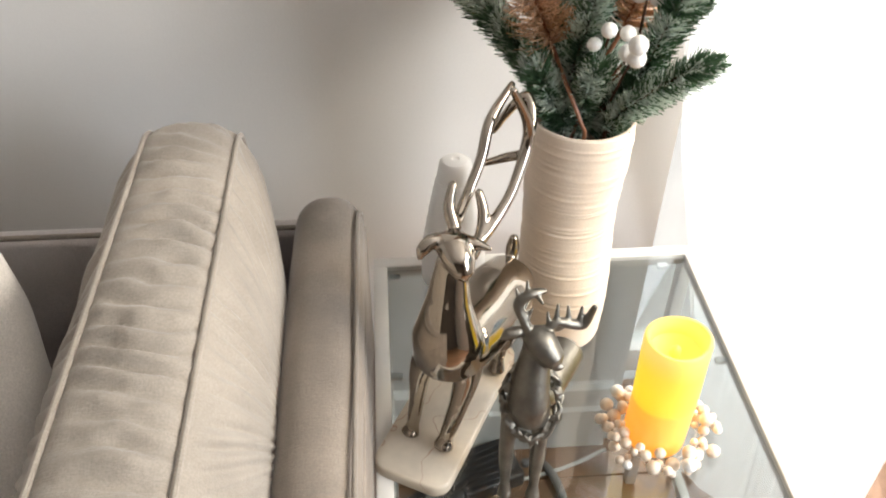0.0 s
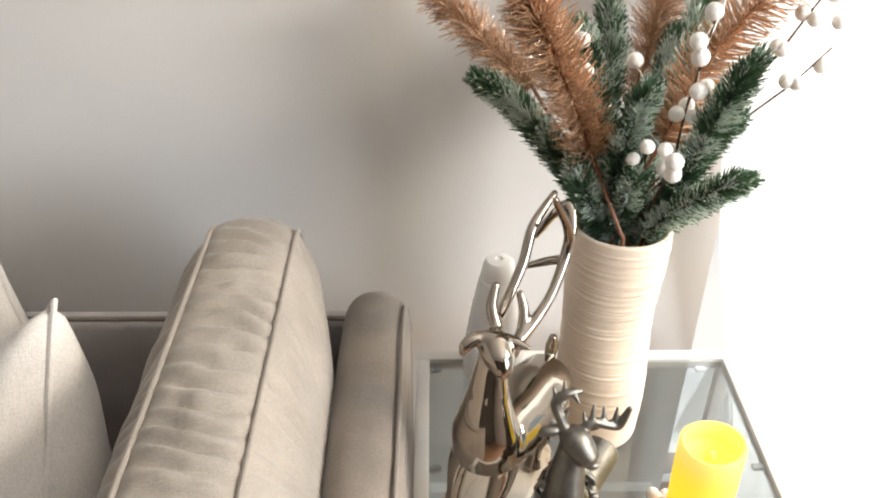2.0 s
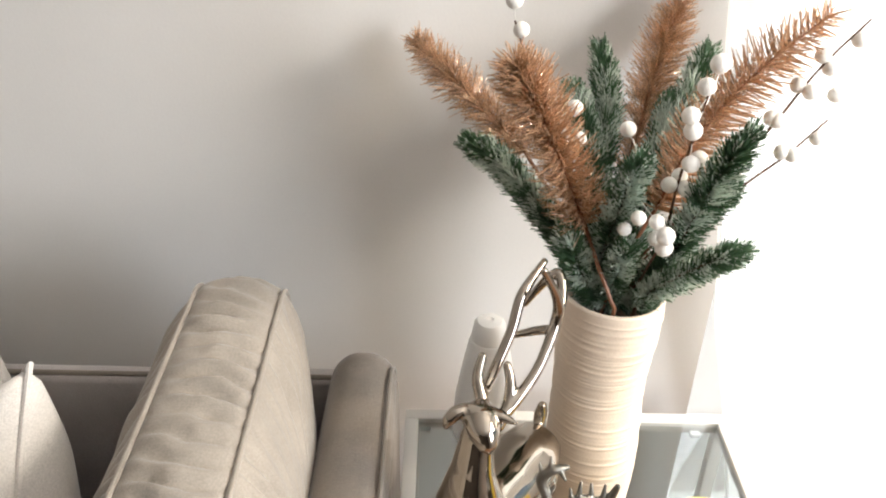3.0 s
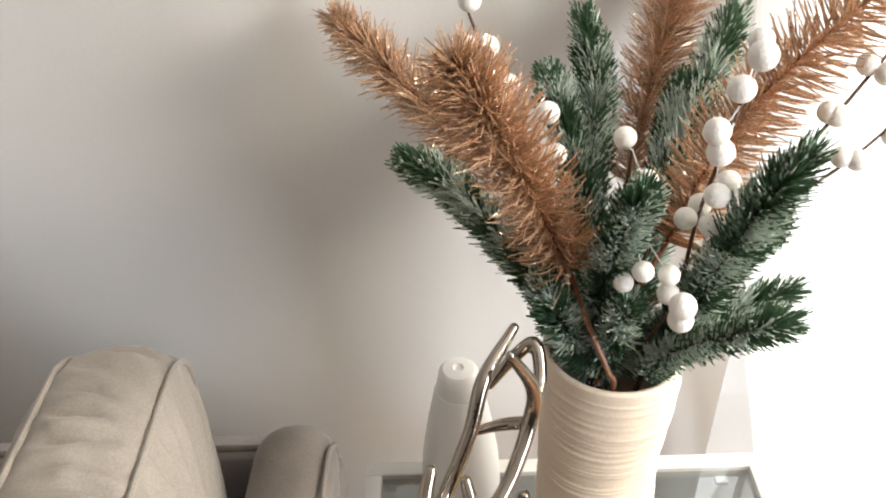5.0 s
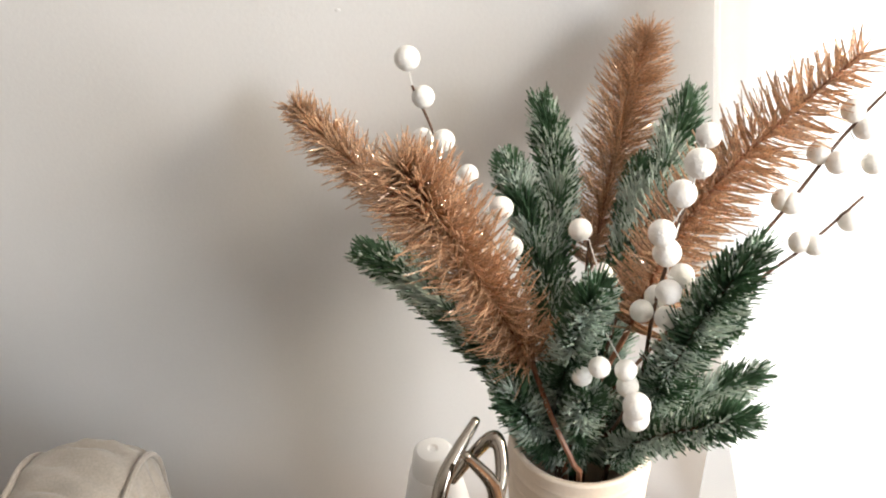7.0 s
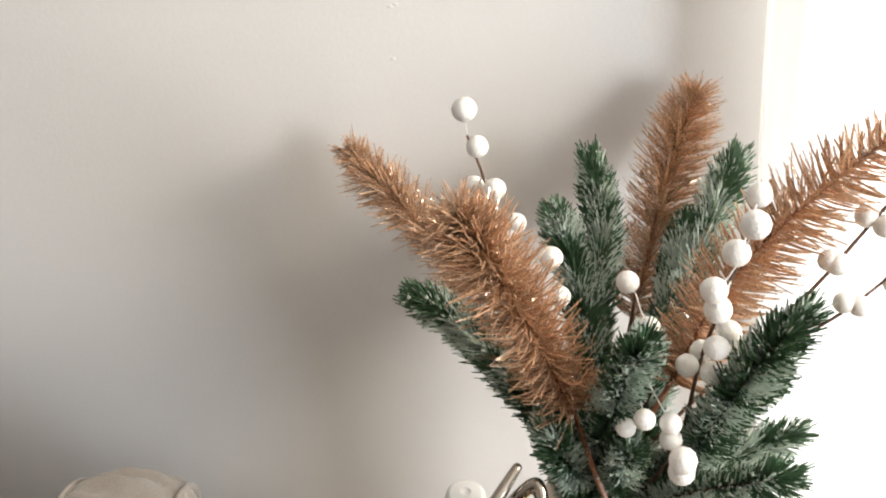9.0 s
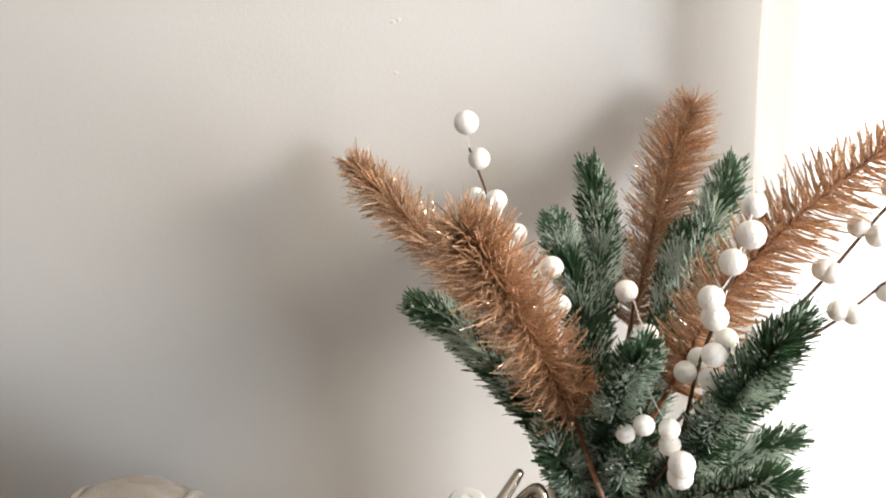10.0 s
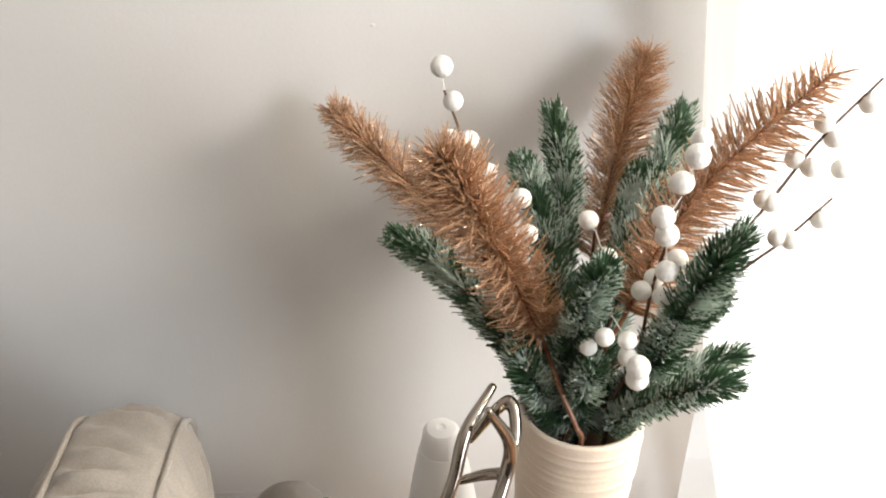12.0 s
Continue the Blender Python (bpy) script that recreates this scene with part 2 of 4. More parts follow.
def add_box(bm, lo, hi, bevel=0.0, seg=2, mat_index=0):
    lo, hi = Vector(lo), Vector(hi)
    made = bmesh.ops.create_cube(bm, size=1, matrix=Matrix.Translation((lo + hi) / 2) @ Matrix.Diagonal((*(hi - lo), 1)))
    faces = {f for v in made["verts"] for f in v.link_faces}
    for f in faces:
        f.material_index = mat_index
    if bevel:
        edges = {e for v in made["verts"] for e in v.link_edges}
        bmesh.ops.bevel(bm, geom=list(edges), offset=bevel, segments=seg, affect="EDGES", profile=0.5)
    return bm


def box(lo, hi, bevel=0.0, seg=2):
    return add_box(bmesh.new(), lo, hi, bevel, seg)


def spline(points, n):
    """Catmull-Rom through points, n places."""
    p = [Vector(q) for q in points]
    p = [2 * p[0] - p[1]] + p + [2 * p[-1] - p[-2]]
    out, spans = [], len(p) - 3
    for i in range(n):
        u = i / (n - 1) * spans
        k = min(int(u), spans - 1)
        t = u - k
        a, b, c, d = p[k:k + 4]
        out.append(0.5 * ((2 * b) + (c - a) * t + (2 * a - 5 * b + 4 * c - d) * t * t + (3 * b - a - 3 * c + d) * t ** 3))
    return out


def add_tube(bm, points, radii, sides=8, n=None, closed=False, mat_index=0):
    """A round tube along points with the radii given at even steps; ends are rounded off."""
    n = n or 6 * len(points)
    path = list(points) if closed else spline(points, n)
    n = len(path)
    radii = radii if isinstance(radii, (list, tuple)) else [radii]
    rings, side = [], None
    for i, q in enumerate(path):
        if closed:
            way = path[(i + 1) % n] - path[i - 1]
        else:
            way = path[min(i + 1, n - 1)] - path[max(i - 1, 0)]
        way.normalize()
        if side is None:
            side = way.orthogonal().normalized()
        side = (side - way * side.dot(way)).normalized()
        up = way.cross(side)
        u = i / (n - 1) * (len(radii) - 1)
        k = min(int(u), max(len(radii) - 2, 0))
        r = radii[k] + (radii[min(k + 1, len(radii) - 1)] - radii[k]) * (u - k)
        rings.append([bm.verts.new(q + r * (math.cos(a) * side + math.sin(a) * up)) for a in (2 * math.pi * j / sides for j in range(sides))])
    pairs = list(zip(rings, rings[1:])) + ([(rings[-1], rings[0])] if closed else [])
    for a, b in pairs:
        for j in range(sides):
            f = bm.faces.new((a[j], a[(j + 1) % sides], b[(j + 1) % sides], b[j]))
            f.material_index = mat_index
    if not closed:
        for ring, q, out in ((rings[0], path[0], path[0] - path[1]), (rings[-1], path[-1], path[-1] - path[-2])):
            r = (ring[0].co - q).length
            tip = bm.verts.new(q + out.normalized() * r * 0.7)
            for j in range(sides):
                f = bm.faces.new((ring[(j + 1) % sides], ring[j], tip) if ring is rings[0] else (ring[j], ring[(j + 1) % sides], tip))
                f.material_index = mat_index
    return bm


def tube(points, radii, sides=8, n=None, closed=False):
    return add_tube(bmesh.new(), points, radii, sides, n, closed)


def add_ball(bm, at, r, scale=(1, 1, 1), turn=None, u=16, v=10):
    m = Matrix.Translation(at) @ (turn or Matrix()) @ Matrix.Diagonal((*[r * s for s in scale], 1))
    bmesh.ops.create_uvsphere(bm, u_segments=u, v_segments=v, radius=1, matrix=m)
    return bm


def ball(at, r, scale=(1, 1, 1), u=16, v=10):
    return add_ball(bmesh.new(), at, r, scale, None, u, v)


def lathe(profile, sides=64, wobble=None):
    """Turns (radius, height) pairs round z; wobble(angle, height) adds to the radius."""
    bm = bmesh.new()
    rings = []
    for r, z in profile:
        ring = []
        for j in range(sides):
            a = 2 * math.pi * j / sides
            rr = r + (wobble(a, z) if wobble and r > 0.01 else 0)
            ring.append(bm.verts.new((rr * math.cos(a), rr * math.sin(a), z)))
        rings.append(ring)
    for a, b in zip(rings, rings[1:]):
        for j in range(sides):
            bm.faces.new((a[j], a[(j + 1) % sides], b[(j + 1) % sides], b[j]))
    bm.faces.new(rings[0][::-1])
    bm.faces.new(rings[-1])
    bmesh.ops.recalc_face_normals(bm, faces=bm.faces)
    return bm


def wall_mesh(name, lo, hi, mat=None, label=""):
    ob = mesh_object(name, box(lo, hi), mat or M_WALL, smooth=False)
    return tagged(ob, label or "smooth painted wall in warm light grey", "wall", kind="structure")


# ---- the room ----
wall_mesh("wall_north", (LEFT_X, WALL_Y, 0), (WINDOW_X, WALL_Y + 0.16, CEIL))
wall_mesh("wall_north_head", (WINDOW_X, WALL_Y, 2.25), (RIGHT_X, WALL_Y + 0.16, CEIL))
wall_mesh("wall_west", (LEFT_X - 0.16, REAR_Y, 0), (LEFT_X, WALL_Y + 0.16, CEIL))
# Rear wall added out of view; dark to deepen chrome reflections and cut fill.
wall_mesh("wall_south", (LEFT_X - 0.16, REAR_Y - 0.16, 0), (RIGHT_X + 0.16, REAR_Y, CEIL), M_TAUPE, "unseen rear wall, deep taupe to darken reflections and fill light")
wall_mesh("wall_east_low", (RIGHT_X, REAR_Y, 0), (RIGHT_X + 0.16, WALL_Y + 0.16, 0.7))
wall_mesh("wall_east_head", (RIGHT_X, REAR_Y, 2.4), (RIGHT_X + 0.16, WALL_Y + 0.16, CEIL))
wall_mesh("wall_east_rear", (RIGHT_X, REAR_Y, 0.7), (RIGHT_X + 0.16, -0.75, 2.4))
wall_mesh("wall_east_corner", (RIGHT_X, 1.13, 0.7), (RIGHT_X + 0.16, WALL_Y + 0.16, 2.4))
tagged(mesh_object("ceiling", box((LEFT_X - 0.16, REAR_Y - 0.16, CEIL), (RIGHT_X + 0.16, WALL_Y + 0.16, CEIL + 0.1)), M_CEIL, smooth=False), "flat white painted ceiling", "ceiling", kind="structure")
tagged(mesh_object("ground", box((-80, -80, -0.40), (80, 120, -0.14)), M_GROUND, smooth=False), "pale paved ground outside the glazed door", "ground", kind="structure")


for x, z in ((-0.054, 1.301), (-0.049, 1.303), (-0.054, 1.252)):
    spot = part("filled_hole", ball((x, WALL_Y, z), 0.0022, (1.3, 0.2, 0.8), 12, 8), M_WALL, bpy.data.objects["wall_north"])


def baseboard_profile(x0, x1):
    """Tall skirting with a rounded cap and a stepped bead."""
    prof = [(0.0, 0.0), (0.016, 0.0), (0.016, 0.105), (0.021, 0.109), (0.021, 0.121), (0.013, 0.127), (0.013, 0.160), (0.018, 0.166), (0.017, 0.182), (0.008, 0.190), (0.0, 0.190)]
    bm = bmesh.new()
    ends = [[bm.verts.new((x, WALL_Y - d, z)) for d, z in prof] for x in (x0, x1)]
    for j in range(len(prof) - 1):
        bm.faces.new((ends[0][j], ends[1][j], ends[1][j + 1], ends[0][j + 1]))
    bm.faces.new(ends[0][::-1]), bm.faces.new(ends[1])
    bmesh.ops.recalc_face_normals(bm, faces=bm.faces)
    return bm


tagged(mesh_object("baseboard", baseboard_profile(LEFT_X, WINDOW_X - 0.02), M_WHITE, smooth=False), "tall white moulded skirting board", "baseboard", kind="structure")


def glazed_door():
    d = thing("door_1", (WINDOW_X - 0.05, WALL_Y + 0.163, 0), "white framed floor length glazed door in bright daylight", "door", kind="structure")
    w, h = RIGHT_X - WINDOW_X + 0.05, 2.25
    for lo, hi in (((0, 0, 0.02), (0.052, 0.06, h)), ((w - 0.06, 0, 0.02), (w, 0.06, h)), ((w / 2 - 0.04, 0, 0.02), (w / 2 + 0.04, 0.06, h)),
                   ((0.052, 0, h - 0.06), (w - 0.06, 0.06, h)), ((0.052, 0, 0.02), (w - 0.06, 0.06, 0.09))):
        part("door_frame", box(lo, hi, 0.004), M_WHITE, d)
    for x0, x1 in ((0.052, w / 2 - 0.04), (w / 2 + 0.04, w - 0.06)):
        p = part("pane", box((x0, 0.026, 0.09), (x1, 0.032, h - 0.06)), M_PANE, d, smooth=False)
        p.visible_shadow = False


def side_window():
    wd = thing("window_1", (RIGHT_X + 0.05, -0.75, 0.7), "white framed window letting in soft daylight", "window", kind="structure")
    w, h = 1.88, 1.70
    for lo, hi in (((0, 0, 0), (0.06, 0.05, h)), ((0, w - 0.05, 0), (0.06, w, h)), ((0, 0.05, 0), (0.06, w - 0.05, 0.05)), ((0, 0.05, h - 0.05), (0.06, w - 0.05, h)), ((0, w / 2 - 0.025, 0.05), (0.06, w / 2 + 0.025, h - 0.05))):
        part("window_frame", box(lo, hi, 0.004), M_WHITE, wd)
    for y0, y1 in ((0.05, w / 2 - 0.025), (w / 2 + 0.025, w - 0.05)):
        p = part("pane", box((0.027, y0, 0.05), (0.033, y1, h - 0.05)), M_PANE, wd, smooth=False)
        p.visible_shadow = False


glazed_door()
side_window()


def curtain():
    """A voile panel in soft folds; it swings out towards the floor round the table."""
    bm = bmesh.new()
    nx, nz, top = 150, 70, 2.32
    rows = []
    slant = [(0.0, 0.470), (0.40, 0.435), (0.59, 0.392), (0.77, 0.345), (1.165, 0.279), (1.24, 0.270), (1.32, 0.261), (2.4, 0.190)]

    def edge_at(z):
        """The free edge is drawn aside: it drifts away from the wall towards the floor."""
        for (z0, x0), (z1, x1) in zip(slant, slant[1:]):
            if z <= z1:
                return x0 + (x1 - x0) * (z - z0) / (z1 - z0)
        return slant[-1][1]

    for k in range(nz + 1):
        z = top * k / nz
        row = []
        for i in range(nx + 1):
            u = i / nx
            left = edge_at(z)
            x = left + u * (0.855 - 0.035 * max(1 - z / 0.4, 0) - left)
            out = 0.125 * min(u * 4, 1) * (1 - min(z / 1.3, 1)) ** 0.7
            fold = 0.010 * math.sin(u * 40 + 0.6 * math.sin(z * 2.1)) + 0.005 * math.sin(u * 83 + 1.3 + z * 0.8)
            sag = 0.008 * noise.noise(Vector((u * 6, z * 3, 0.4)))
            fold *= 0.45 + 0.55 * min(z / 0.7, 1)
            row.append(bm.verts.new((x, 1.172 - out + fold * (0.55 + 0.45 * min(u * 5, 1)) + sag, z + 0.004)))
        rows.append(row)
    for a, b in zip(rows, rows[1:]):
        for i in range(nx):
            bm.faces.new((a[i], a[i + 1], b[i + 1], b[i]))
    c = thing("curtain", (0, 0, 0), "sheer white voile curtain hanging in soft folds to the floor", "curtain")
    part("panel", bm, M_SHEER, c, angle=None)
    part("side_hem", tube([Vector((edge_at(z) + 0.002, 1.172 + 0.008 * noise.noise(Vector((0, z * 3, 0.4))), z + 0.004)) for z in (0.02 + 0.1 * i for i in range(23))], 0.0026, 6, 90), M_SHEER, c)
    part("hem", tube([Vector((0.40 + 0.42 * i / 30, 1.050 + 0.004 * math.sin(i * 1.35), 0.010)) for i in range(31)], 0.003, 6, 90), M_WHITE, c)
    part("rod", tube([(0.2, 1.175, 2.33), (1.0, 1.175, 2.33), (1.7, 1.175, 2.33)], 0.012, 10), M_WHITE, c)


curtain()


# ---- sofa ----
def sofa():
    s = thing("sofa", (-0.16, 0.4, 0.0), "beige grey fabric sofa with slim padded arms and piped edges", "sofa")
    s_at = Vector(s.location)

    def add(name, bm, mat, label=""):
        bm.transform(Matrix.Translation(-s_at))
        return part(name, bm, mat, s, label, angle=None)

    arm = bmesh.new()
    add_box(arm, (-0.200, -0.35, 0.10), (-0.115, 1.040, 0.833), 0.038, 7)
    bmesh.ops.subdivide_edges(arm, edges=[e for e in arm.edges if e.calc_length() > 0.2], cuts=14, use_grid_fill=True)
    for v in arm.verts:
        v.co += 0.004 * noise.noise_vector(v.co * 7)
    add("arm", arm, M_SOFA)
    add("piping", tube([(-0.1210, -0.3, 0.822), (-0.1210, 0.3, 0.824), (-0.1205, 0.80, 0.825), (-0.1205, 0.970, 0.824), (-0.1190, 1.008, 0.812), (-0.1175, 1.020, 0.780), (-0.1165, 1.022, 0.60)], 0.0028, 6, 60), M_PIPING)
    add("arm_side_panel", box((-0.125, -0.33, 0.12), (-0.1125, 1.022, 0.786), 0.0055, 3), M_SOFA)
    back = box((-2.0, 1.052, 0.10), (-0.135, 1.084, 0.752), 0.012, 5)
    bmesh.ops.subdivide_edges(back, edges=[e for e in back.edges if e.calc_length() > 0.4], cuts=20, use_grid_fill=True)
    for v in back.verts:
        v.co += 0.002 * noise.noise_vector(v.co * 5)
    add("backrest", back, M_BACK_LIT, "greyer low fabric backrest, its colour lightened in place of missing light")
    add("piping", tube([(-1.98, 1.060, 0.752), (-1.0, 1.060, 0.753), (-0.14, 1.060, 0.752)], 0.0042, 6, 60), M_PIPING)
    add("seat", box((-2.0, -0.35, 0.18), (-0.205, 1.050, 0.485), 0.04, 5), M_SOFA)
    for x, y in ((-1.95, -0.28), (-1.95, 1.15), (-0.18, -0.28), (-0.18, 0.95)):
        add("foot", box((x - 0.025, y - 0.025, 0.0), (x + 0.025, y + 0.025, 0.13), 0.004), M_TWIG)


sofa()


def crease(s, w, seed):
    """Irregular gathers along a seam at s metres; w drifts them sideways."""
    ph = 2 * math.pi * s / 0.026 + 5.2 * noise.noise(Vector((s * 9, w * 0.8, seed))) + 1.6 * noise.noise(Vector((s * 21, w * 2.2, seed + 3)))
    amp = 0.6 + 0.9 * noise.noise(Vector((s * 13, w * 1.4, seed + 7)))
    wave = math.sin(ph)
    return amp * (wave if wave > 0 else -((-wave) ** 2.2) * 1.3) + 0.6 * noise.noise(Vector((s * 62, w * 4, seed)))


def box_cushion(size_y, size_z, thick, bulges, corner, seed, n=220, rings=16, across=12):
    """An upright boxed cushion in the yz plane: gathered border, bulging faces. Returns the shell and the two border lines."""
    rim = []
    hy, hz = size_y / 2, size_z / 2
    per = 2 * (size_y + size_z) - 8 * corner + 2 * math.pi * corner
    straight = [2 * (hy - corner), 2 * (hz - corner)]
    arc = math.pi * corner / 2
    for i in range(n):
        s = per * i / n
        q = None
        for k in range(4):
            ln = straight[k % 2]
            if s < ln:
                p = [(-hy + corner + s, hz), (hy, hz - corner - s), (hy - corner - s, -hz), (-hy, -hz + corner + s)][k]
                nr = [(0, 1), (1, 0), (0, -1), (-1, 0)][k]
                q = (p, nr)
                break
            s -= ln
            if s < arc:
                a = math.pi / 2 - k * math.pi / 2 - s / corner
                c = [(hy - corner, hz - corner), (hy - corner, -hz + corner), (-hy + corner, -hz + corner), (-hy + corner, hz - corner)][k]
                q = ((c[0] + corner * math.cos(a), c[1] + corner * math.sin(a)), (math.cos(a), math.sin(a)))
                break
            s -= arc
        rim.append(q or rim[0])
    bm = bmesh.new()
    loops = []
    for j in range(across + 1):
        w = j / across
        loop = []
        for i, (p, nr) in enumerate(rim):
            s = per * i / n
            edge = math.sin(math.pi * w)
            gather = crease(s + 0.014 * w, w * 1.3, seed) * (0.06 + 0.94 * edge)
            d = 0.014 * edge ** 0.6 + 0.0078 * gather
            loop.append(bm.verts.new(((w - 0.5) * thick, p[0] + nr[0] * d, p[1] + nr[1] * d)))
        loops.append(loop)
    for a, b in zip(loops, loops[1:]):
        for i in range(n):
            bm.faces.new((a[i], a[(i + 1) % n], b[(i + 1) % n], b[i]))
    for sign, start, bulge in ((-1, loops[0], bulges[0]), (1, loops[-1], bulges[1])):
        prev = start
        for k in range(1, rings + 1):
            t = k / rings
            f = 1 - t
            loop = []
            for i, (p, nr) in enumerate(rim):
                s = per * i / n
                gather = crease(s, t * 1.2, seed + 5 * sign) * math.exp(-t * 3.6) * min(t * 10, 1) * 0.0104
                h = bulge * (1 - (1 - t) ** 3.0) + gather
                loop.append(bm.verts.new((sign * (thick / 2 + h), p[0] * f, p[1] * f)) if k < rings else None)
            if k == rings:
                mid = bm.verts.new((sign * (thick / 2 + bulge), 0, 0))
                for i in range(n):
                    bm.faces.new((prev[i], prev[(i + 1) % n], mid))
            else:
                for i in range(n):
                    bm.faces.new((prev[i], prev[(i + 1) % n], loop[(i + 1) % n], loop[i]))
                prev = loop
    bmesh.ops.recalc_face_normals(bm, faces=bm.faces)
    lines = [[Vector((sg * thick / 2, p[0] + nr[0] * 0.003, p[1] + nr[1] * 0.003)) for p, nr in rim] for sg in (-1, 1)]
    return bm, lines


def standing_cushion():
    c = thing("back_cushion", (-0.310, 0.724, 0.708), "thick beige boxed sofa cushion with piping, standing against the arm", "cushion")
    c.rotation_euler = (0, radians(4.5), radians(1.0))
    bm, lines = box_cushion(0.629, 0.468, 0.100, (0.058, 0.062), 0.066, 3.0, n=640)
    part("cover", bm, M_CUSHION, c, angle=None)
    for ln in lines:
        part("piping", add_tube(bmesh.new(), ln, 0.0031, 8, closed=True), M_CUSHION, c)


standing_cushion()


def throw_pillow(at, turn, size, puff, label):
    """A knife-edge pillow with pinched corners and a piped seam."""
    p = thing("throw_pillow", at, label, "pillow", "throw pillows on the sofa")
    p.rotation_euler = [radians(a) for a in turn]
    n = 36
    bm = bmesh.new()
    sheets = []
    for sign in (1, -1):
        grid = []
        for i in range(n + 1):
            row = []
            for j in range(n + 1):
                u, v = 2 * i / n - 1, 2 * j / n - 1
                pinch = 1 - 0.15 * (1 - abs(u) ** 2.5) * abs(v) ** 3
                pinch2 = 1 - 0.15 * (1 - abs(v) ** 2.5) * abs(u) ** 3
                h = puff * ((1 - u ** 2) * (1 - v ** 2)) ** 0.42
                h += 0.006 * noise.noise(Vector((u * 3, v * 3, sign * 2 + size))) * (1 - max(abs(u), abs(v)) ** 4)
                row.append((u * size * pinch2 / 2, sign * h, v * size * pinch / 2))
            grid.append(row)
        sheets.append(grid)
    edge = {}
    for sign, grid in zip((1, -1), sheets):
        vs = []
        for i in range(n + 1):
            row = []
            for j in range(n + 1):
                if i in (0, n) or j in (0, n):
                    if (i, j) not in edge:
                        edge[i, j] = bm.verts.new((grid[i][j][0], 0, grid[i][j][2]))
                    row.append(edge[i, j])
                else:
                    row.append(bm.verts.new(grid[i][j]))
            vs.append(row)
        for i in range(n):
            for j in range(n):
                bm.faces.new((vs[i][j], vs[i + 1][j], vs[i + 1][j + 1], vs[i][j + 1]))
    bmesh.ops.recalc_face_normals(bm, faces=bm.faces)
    ring = [edge[i, 0].co.copy() for i in range(n)] + [edge[n, j].co.copy() for j in range(n)] + [edge[n - i, n].co.copy() for i in range(n)] + [edge[0, n - j].co.copy() for j in range(n)]
    part("cover", bm, M_PILLOW, p, angle=None)
    part("piping", add_tube(bmesh.new(), ring, 0.0035, 6, closed=True), M_PILLOW, p)


throw_pillow((-0.575, 0.765, 0.711), (-32, -36, -34), 0.41, 0.100, "cream linen throw pillow with a piped seam, resting on the sofa")
throw_pillow((-0.772, 0.985, 0.712), (-10, -16, 0), 0.42, 0.050, "cream linen throw pillow tilted against the sofa back")


# ---- glass side table ----
TOP = 0.616
TX0, TX1, TY0, TY1 = -0.110, 0.386, 0.662, 1.147


def side_table():
    t = thing("side_table", (0.125, 0.897, 0), "square side table with white metal frame and clear glass top", "table")
    off = -Vector(t.location)

    def add(name, bm, mat, label="", **k):
        bm.transform(Matrix.Translation(off))
        return part(name, bm, mat, t, label, **k)

    b = 0.020
    add("top_rail", box((TX0, TY1 - b, TOP - 0.022), (TX1, TY1, TOP), 0.002), M_FRAME)
    add("top_rail", box((TX0, TY0, TOP - 0.022), (TX1, TY0 + b, TOP), 0.002), M_FRAME)
    add("top_rail", box((TX0, TY0 + b, TOP - 0.022), (TX0 + b, TY1 - b, TOP), 0.002), M_FRAME)
    add("top_rail", box((TX1 - b, TY0 + b, TOP - 0.022), (TX1, TY1 - b, TOP), 0.002), M_FRAME)
    for x in (TX0, TX1 - b):
        for y in (TY0, TY1 - b):
            add("leg", box((x, y, 0), (x + b, y + b, TOP - 0.0225), 0.002), M_FRAME)
        add("lower_rail", box((x + 0.002, TY0 + b, 0.25), (x + b - 0.002, TY1 - b, 0.268), 0.002), M_FRAME)
    g = add("glass_top", box((TX0 + b - 0.004, TY0 + b - 0.004, TOP - 0.0085), (TX1 - b + 0.004, TY1 - b + 0.004, TOP - 0.0025)), M_GLASS, "clear glass pane", smooth=False)
    g.visible_shadow = False
    for x, y in ((TX0 + 0.031, TY1 - 0.032), (TX1 - 0.056, TY1 - 0.032), (TX0 + 0.029, 0.92), (TX1 - 0.029, 0.92), (TX0 + 0.031, TY0 + 0.03), (TX1 - 0.056, TY0 + 0.03)):
        add("glass_pad", box((x - 0.008, y - 0.005, TOP - 0.016), (x + 0.008, y + 0.005, TOP - 0.009), 0.002), M_PAD)


side_table()


# ---- ribbed vase ----
VX, VY = 0.1405, 0.991


